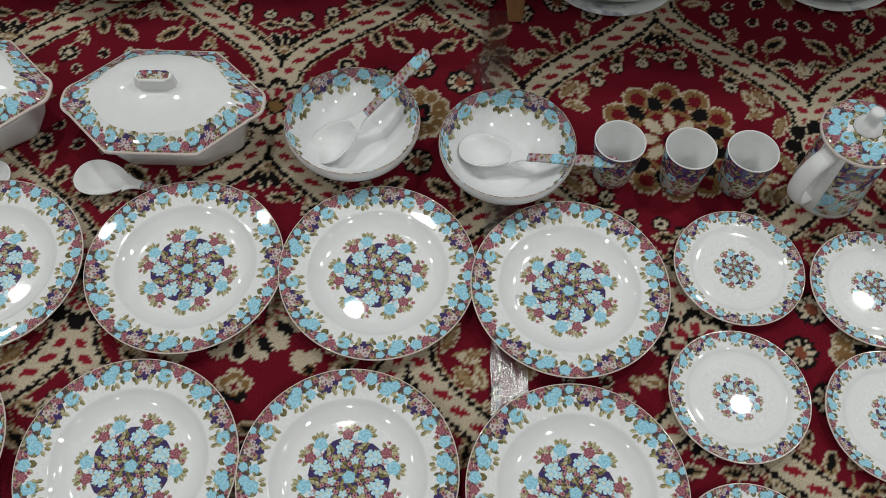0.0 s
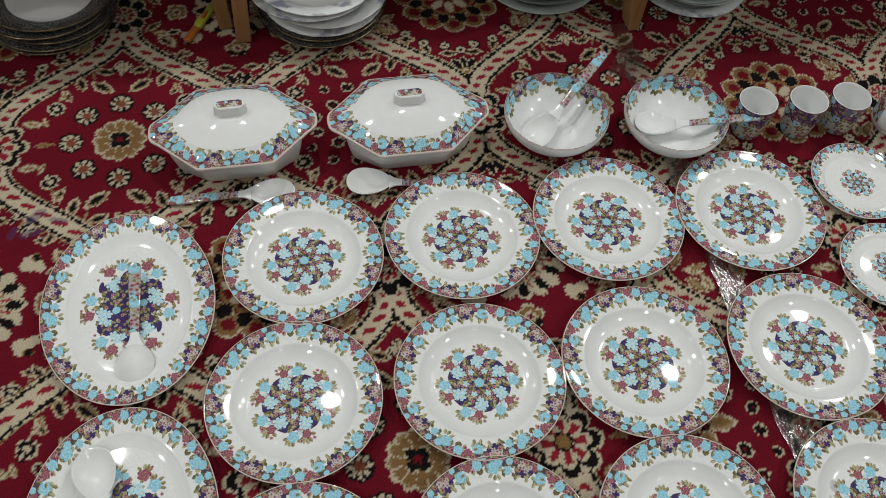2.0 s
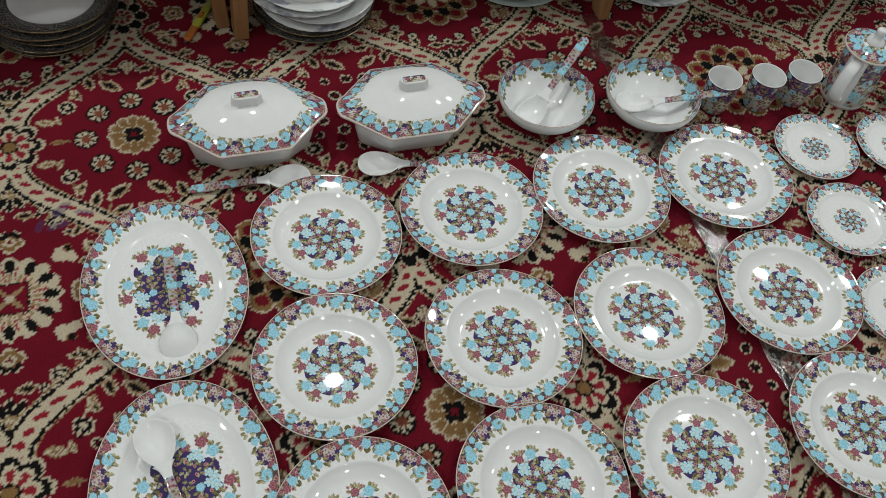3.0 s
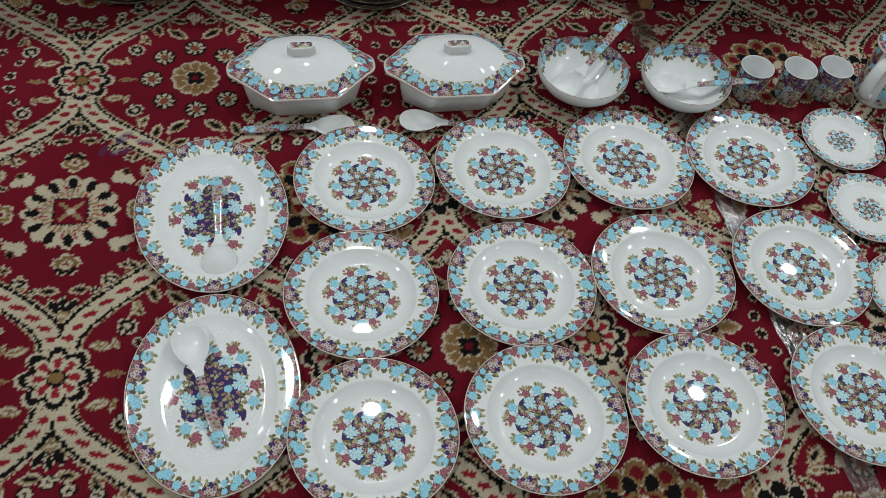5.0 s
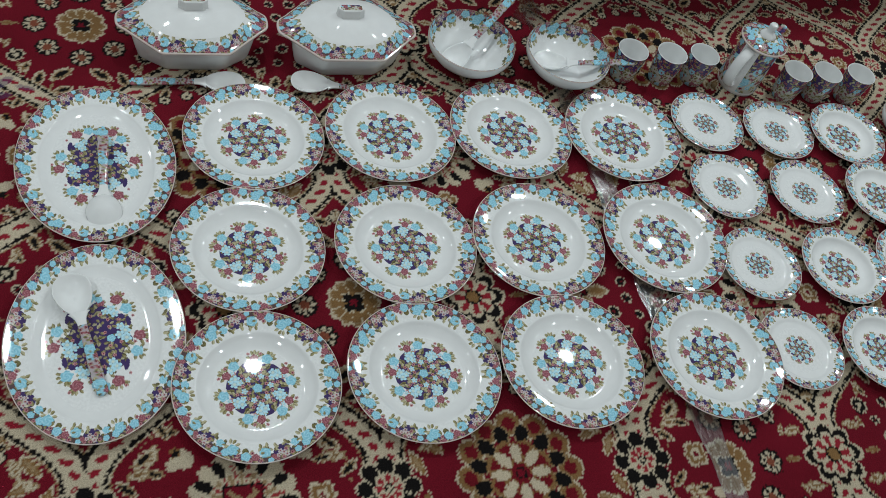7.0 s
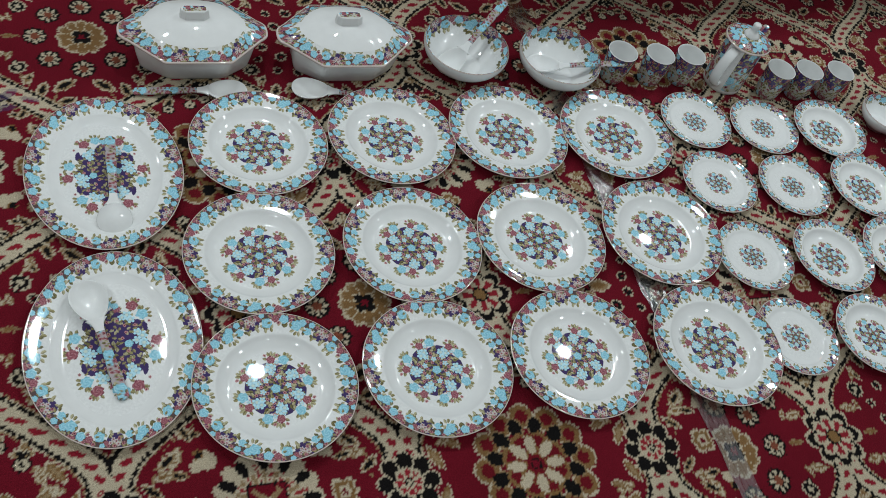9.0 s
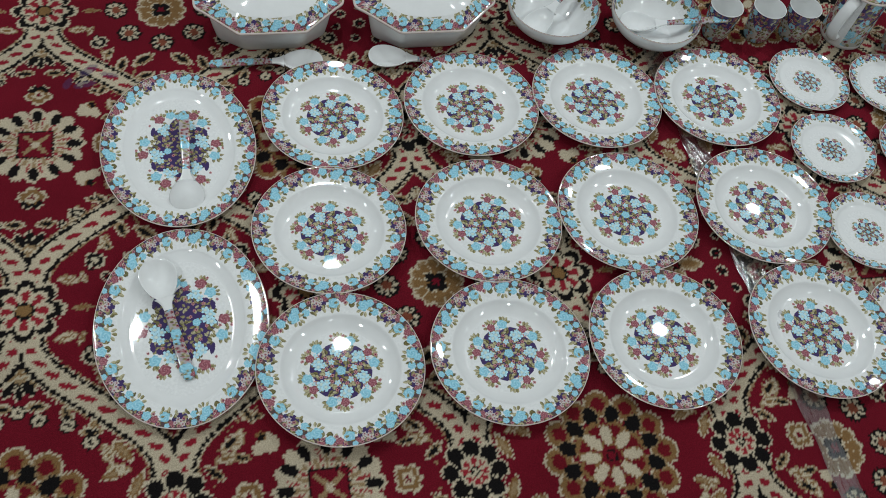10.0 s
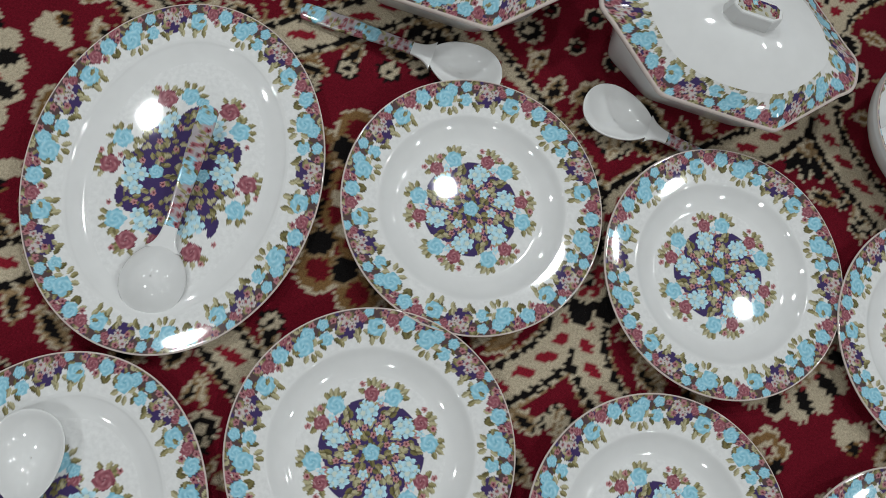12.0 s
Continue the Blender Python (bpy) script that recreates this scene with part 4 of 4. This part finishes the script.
    # leaf sprays along both sides of the bands
    for share in (0.20, 0.32, 0.44, 0.56, 0.68, 0.80):
        bu, bv = off + (ALONG / 2 - 2 * off) * (3 * share ** 2 - 2 * share ** 3), first + share * reach
        tilt = math.degrees(math.atan2(reach, (ALONG / 2 - 2 * off) * 6 * share * (1 - share)))
        far = 0.048 + 0.012 * math.cos(share * 63)
        cx, cy = bu - far * math.sin(radians(tilt)), bv + far * math.cos(radians(tilt))
        if 0.01 < cx < ALONG / 2 - 0.01 and 0.02 < cy < ACROSS / 2 - 0.02:
            leaf(au, av, cx, cy, 0.040, 0.019, tilt - (38 if round(share * 100) % 24 == 8 else -30), LEAF if share < 0.6 else PALE)
    # cells of the rosettes: the centre half a step from the star
    cu, cv = (ALONG / 2 - au) / 0.90, av / 0.94
    for lx, ly, l, w, ang in ((0.040, 0.146, 0.060, 0.028, 35), (0.084, 0.158, 0.046, 0.024, 72), (0.036, 0.190, 0.046, 0.022, 15), (0.112, 0.128, 0.040, 0.018, 60)):
        leaf(cu, cv, lx, ly, l, w, ang, LEAF)
    stem(cu, cv, 0.062, 0.205, 0.052, 0.160, 0.05, TAN, 0.0018)
    leaf(cu, cv, 0.175, 0.056, 0.046, 0.020, 10, PALE)
    leaf(cu, cv, 0.150, 0.060, 0.030, 0.012, 70, PALE)
    leaf(cu, cv, 0.150, 0.0, 0.040, 0.013, 0, ((1, TAN), (0.6, BROWN)))
    ell(cu, cv, 0.131, 0.094, 0.019, 0.017, 30, ((1, CREAM), (0.78, BLACK), (0.35, CREAM)))
    ell(cu, cv, 0.138, 0.082, 0.007, 0.010, 0, ((1, BLACK), (0.6, CREAM)))
    leaf(cu, cv, 0.118, 0.130, 0.040, 0.013, 120, PALE)
    for ang in (58, 90, 122):
        leaf(cu, cv, 0.022 * math.cos(radians(ang)), 0.222 - 0.024 * math.sin(radians(ang)), 0.044, 0.017, -ang, ((1, CREAM), (0.75, TAN if ang == 90 else BLACK), (0.4, CREAM)))
    # ring of eight small blossoms and the brown rosette
    for ang in (0, 45, 90):
        i, d, t = blossom(cu, cv, 0.097 * math.cos(radians(ang)), 0.097 * math.sin(radians(ang)), 0.0265, 8, ((1, BLACK),), 0.0, ringed, 0.12)
        C[i[(d < 0.80) & (d > 0.36) & (np.abs(np.cos(4 * t)) > 0.60)]] = CREAM
        C[i[d < 0.36]] = (0.20, 0.06, 0.035)
    i, d, t = blossom(cu, cv, 0, 0, 0.055, 12, ((1, CREAM), (0.90, BROWN)), 0.0, ringed, 0.15)
    C[i[(d < 0.9) & (np.abs(np.cos(6 * t)) < 0.15) & (d > 0.42)]] = CREAM
    C[i[(d > 0.80) & (d < 0.86) & (np.abs(np.cos(6 * t)) > 0.4)]] = TAN
    blossom(cu, cv, 0, 0, 0.023, 4, ((1.12, CREAM), (0.98, BLACK), (0.36, RED)), math.pi / 4 * 2, ringed, 0.45)
    # the other cells: a small four-leaved middle with buds round it
    plainer = ~ringed
    for ang in (0, 90):
        leaf(cu, cv, 0.030 * math.cos(radians(ang)), 0.034 * math.sin(radians(ang)), 0.060, 0.032, ang, ((1, CREAM), (0.8, TAN), (0.45, BROWN)), plainer)
    for bx, by, r in ((0.055, 0.050, 0.013), (0.095, 0.020, 0.011), (0.020, 0.098, 0.012), (0.070, 0.095, 0.010), (0.110, 0.060, 0.009)):
        ell(cu, cv, bx, by, r * 1.2, r, 40, ((1, CREAM), (0.74, BLACK), (0.25, DEEP)), plainer)
    ell(cu, cv, 0, 0, 0.010, 0.010, 0, ((1, BLACK), (0.6, RED)), plainer)
    # cells of the medallions: half a step above the star; two kinds in turn
    mu, mv = au, ACROSS / 2 - av
    for kind in (0, 1):
        on = second if kind == 0 else ~second
        for ang, r in ((90, 0.222),):
            for b in (-58, -28, 0, 28, 58):
                leaf(mu, mv, 0.030 * math.sin(radians(b)), r - 0.012 + 0.022 - 0.030 * math.cos(radians(b)), 0.040, 0.019, 90 + b, ((1, CREAM), (0.78, BLACK)), on)
        ell(mu, mv, 0, 0.232, 0.014, 0.018, 0, ((1, TAN), (0.7, CREAM), (0.4, BROWN)), on)
        if kind == 0:
            for lx, ly, l, w, ang in ((0.078, 0.155, 0.042, 0.022, 20), (0.112, 0.128, 0.040, 0.016, 60), (0.140, 0.085, 0.044, 0.018, -40), (0.052, 0.178, 0.030, 0.016, 70),
                                      (0.165, 0.040, 0.042, 0.018, 40), (0.125, 0.060, 0.034, 0.016, 10)):
                leaf(mu, mv, lx, ly, l, w, ang, ((1, CREAM), (0.8, BLACK), (0.35, CREAM)) if lx in (0.078, 0.052) else LEAF, on)
            stem(mu, mv, 0.165, 0.020, 0.100, 0.140, -0.15, TAN, 0.0018, on)
            ell(mu, mv, 0.085, 0.080, 0.018, 0.015, 40, ((1, CREAM),), on)
            ell(mu, mv, 0.098, 0.072, 0.013, 0.010, -30, ((1, CREAM),), on)
            ell(mu, mv, 0.094, 0.090, 0.008, 0.008, 0, ((1, BROWN), (0.8, BLACK)), on)
            for cx, cy in ((0.0, 0.118), (0.118, 0.0)):
                blossom(mu, mv, cx, cy, 0.025, 5, ((1, CREAM), (0.8, BROWN), (0.45, CREAM), (0.22, RED)), 0.6, on, 0.3)
            for ang in (25, 65, 115, 155):
                ell(mu, mv, 0.014 * math.cos(radians(ang)), 0.124 + 0.012 * math.sin(radians(ang)), 0.006, 0.005, 0, ((1, BLACK),), on)
            i, d, t = blossom(mu, mv, 0, 0, 0.086, 16, ((1, CREAM),), 0.0, on, 0.16)
            C[i[(d > 0.42) & (d < 0.74) & (np.abs(np.cos(8 * t)) < 0.30)]] = (0.26, 0.03, 0.035)
            C[i[(d > 0.30) & (d < 0.60) & (np.abs(np.cos(8 * t)) > 0.86)]] = TAN
            for ang in range(0, 91, 30):
                ell(mu, mv, 0.066 * math.cos(radians(ang)), 0.066 * math.sin(radians(ang)), 0.014, 0.0085, ang, ((1, BLACK),), on)
            sq = np.flatnonzero(on & (np.maximum(mu, mv) < 0.031))
            big, dg = np.maximum(mu, mv)[sq], np.abs(mu - mv)[sq]
            C[sq] = BLACK
            C[sq[big < 0.028]] = RED
            C[sq[(dg < 0.006) & (big < 0.022)]] = TAN
            C[sq[big < 0.006]] = CREAM
        else:
            stem(mu, mv, 0.012, 0.235, 0.085, 0.165, -0.12, CREAM, 0.0018, on)
            for lx, ly in ((0.030, 0.150), (0.0, 0.165), (0.072, 0.138), (0.105, 0.108)):
                ell(mu, mv, lx, ly, 0.013, 0.012, 20, ((1, BLACK), (0.75, CREAM), (0.3, BLACK)), on)
            for lx, ly, l, w, ang in ((0.118, 0.140, 0.046, 0.018, 25), (0.150, 0.090, 0.050, 0.022, -50), (0.170, 0.035, 0.052, 0.020, 65), (0.135, 0.055, 0.034, 0.016, 20)):
                leaf(mu, mv, lx, ly, l, w, ang, ((1, CREAM), (0.75, BROWN), (0.4, TAN)), on)
            for ang in range(0, 91, 30):
                a = radians(ang)
                ell(mu, mv, 0.088 * math.cos(a), 0.088 * math.sin(a), 0.024, 0.024, ang, ((1, CREAM), (0.86, BROWN), (0.48, DEEP)), on)
            for ang in range(15, 91, 30):
                a = radians(ang)
                ell(mu, mv, 0.070 * math.cos(a), 0.070 * math.sin(a), 0.019, 0.014, ang, ((1, TAN), (0.85, BLACK)), on)
            i, d, t = blossom(mu, mv, 0, 0, 0.060, 8, ((1, BROWN), (0.88, DEEP)), math.pi / 2, on, 0.2)
            for ang in range(0, 91, 45):
                a = radians(ang)
                ell(mu, mv, 0.035 * math.cos(a), 0.035 * math.sin(a), 0.019, 0.0105, ang, ((1, BROWN), (0.88, CREAM)), on)
            ell(mu, mv, 0, 0, 0.010, 0.010, 0, ((1, BLACK), (0.7, RED)), on)
    knot = 0.0010 * np.sign(np.sin(av * 620))
    C[away < 0.0262] = TAN
    C[away < 0.0244] = CREAM
    C[away + knot < 0.0222] = BLACK
    C[away + knot < 0.0160] = CREAM
    C[(au < 0.0030) & (av > 0.075) & (away < 0.024)] = BLACK
    C[(ALONG / 2 - au < 0.0030) & (av < ACROSS / 2 - 0.075) & (away < 0.024)] = BLACK
    run = av * 1.3
    dash = (run % 0.0285) / 0.0285
    C[(away < 0.0074 * np.sqrt(np.clip(1 - (dash / 0.29 - 1) ** 2, 0, 1))) & (dash < 0.58)] = (0.23, 0.014, 0.026)
    # stars and round blossoms on the crossings
    i, dd, t = blossom(au, av, 0, 0, 0.064, 8, ((1, CREAM), (0.90, BLACK), (0.70, CREAM)), 0.0, None, 0.32)
    C[i[(dd > 0.26) & (dd < 0.56) & (np.abs(np.cos(4 * t)) > 0.66)]] = (0.24, 0.018, 0.028)
    blossom(au, av, 0, 0, 0.0165, 8, ((1, BLACK), (0.72, BROWN)), 0.0, None, 0.1)
    ru, rv = ALONG / 2 - au, ACROSS / 2 - av
    for ang in range(0, 91, 45):
        a = radians(ang)
        ell(ru, rv, 0.036 * math.cos(a), 0.036 * math.sin(a), 0.0185, 0.0160, ang, ((1, CREAM), (0.84, BLACK)))
    i, dd, t = blossom(ru, rv, 0, 0, 0.028, 8, ((1, BLACK), (0.95, CREAM)), 0.0, None, 0.2)
    C[i[(dd > 0.35) & (dd < 0.75) & (np.abs(np.cos(4 * t)) > 0.5)]] = (0.26, 0.02, 0.03)
    blossom(ru, rv, 0, 0, 0.0075, 8, ((1, BLACK), (0.6, CREAM)), 0.0, None, 0.1)
    # spilt ink
    for ix, iy, a, b, w in ((-0.967, 0.219, 0.020, 0.010, 40), (-0.975, 0.184, 0.022, 0.008, 10), (-0.930, 0.203, 0.018, 0.006, -20), (-1.005, 0.190, 0.014, 0.007, 70)):
        i = near(x, y, ix, iy, 0.03)
        ca, sa = math.cos(radians(w)), math.sin(radians(w))
        e = (((x[i] - ix) * ca + (y[i] - iy) * sa) / a) ** 2 + (((y[i] - iy) * ca - (x[i] - ix) * sa) / b) ** 2
        C[i[e < 1]] = C[i[e < 1]] * 0.5 + np.array((0.06, 0.04, 0.11)) * 0.5
    return C


def carpet():
    step = 0.0032
    turn = radians(-4.2)
    gx, gy = np.meshgrid(np.arange(-1.42, 1.62, step), np.arange(-1.02, 0.96, step), indexing="ij")
    x, y = gx * math.cos(turn) - gy * math.sin(turn), gx * math.sin(turn) + gy * math.cos(turn)
    n, m = gx.shape
    z = np.zeros(x.size)
    V, F = np.stack([x.ravel(), y.ravel(), z], -1), grid_faces(n, m, False)
    # the carpet runs on under the table and behind, in coarser knots
    wx, wy = np.meshgrid(np.arange(-2.7, 3.1, 0.014), np.arange(-2.6, 2.7, 0.014), indexing="ij")
    G = grid_faces(*wx.shape, False)
    mx, my = wx.ravel()[G].mean(1), wy.ravel()[G].mean(1)
    G = G[(mx < -1.41) | (mx > 1.61) | (my < -1.01) | (my > 0.95)]
    W = np.stack([wx.ravel() * math.cos(turn) - wy.ravel() * math.sin(turn), wx.ravel() * math.sin(turn) + wy.ravel() * math.cos(turn),
                  np.full(wx.size, -0.0008)], -1)
    keep, back = np.unique(G, return_inverse=True)
    V, F = np.concatenate([V, W[keep]]), np.concatenate([F, back.reshape(G.shape) + len(V)])
    me = quads_mesh("carpet", V, F, weave(V[:, 0], V[:, 1]))
    ob = part("carpet", me, M_CARPET)
    return tagged(ob, "red woven carpet with cream bands, rosettes and medallions", "carpet", kind="structure")


carpet()

# ---- the room round it ----
X0, X1, Y0, Y1, H = ROOM
tagged(part("floor", box_mesh("floor", (X1 - X0, Y1 - Y0, 0.1), ((X0 + X1) / 2, (Y0 + Y1) / 2, -0.055)), M_FLOOR), "dark red floor covering under the carpet", "floor", kind="structure")
tagged(part("ceiling", box_mesh("ceiling", (X1 - X0, Y1 - Y0, 0.1), ((X0 + X1) / 2, (Y0 + Y1) / 2, H + 0.05)), M_CEIL), "plain white ceiling with round downlights", "ceiling", kind="structure")
for name, size, at in (("wall_north", (X1 - X0, 0.15, H), ((X0 + X1) / 2, Y1 + 0.075, H / 2)), ("wall_south", (X1 - X0, 0.15, H), ((X0 + X1) / 2, Y0 - 0.075, H / 2)),
                       ("wall_east", (0.15, Y1 - Y0, H), (X1 + 0.075, (Y0 + Y1) / 2, H / 2)), ("wall_west", (0.15, Y1 - Y0, H), (X0 - 0.075, (Y0 + Y1) / 2, H / 2))):
    tagged(part(name, box_mesh(name, size, at), M_WALL), "plain pale painted shop wall", "wall", kind="structure")

ring = lathe("downlight", [(0.078, -0.002), (0.080, -0.012), (0.088, -0.014), (0.098, -0.010), (0.100, 0.0)], 64)
for x, y in LAMPS:
    ob = part("downlight", ring, M_STEEL)
    ob.location = (x, y, H)
    tagged(ob, "round white ceiling downlight, known from reflections or added as unseen fill", "ceiling lamp", "ceiling downlights")
    lamp = bpy.data.lights.new("downlight_glow", "AREA")
    lamp.shape, lamp.size, lamp.energy, lamp.color = "DISK", 0.155, LAMP_WATTS, (0.93, 0.985, 1.0)
    glow = new("downlight_glow", lamp)
    glow.location = (x, y, H - 0.008)
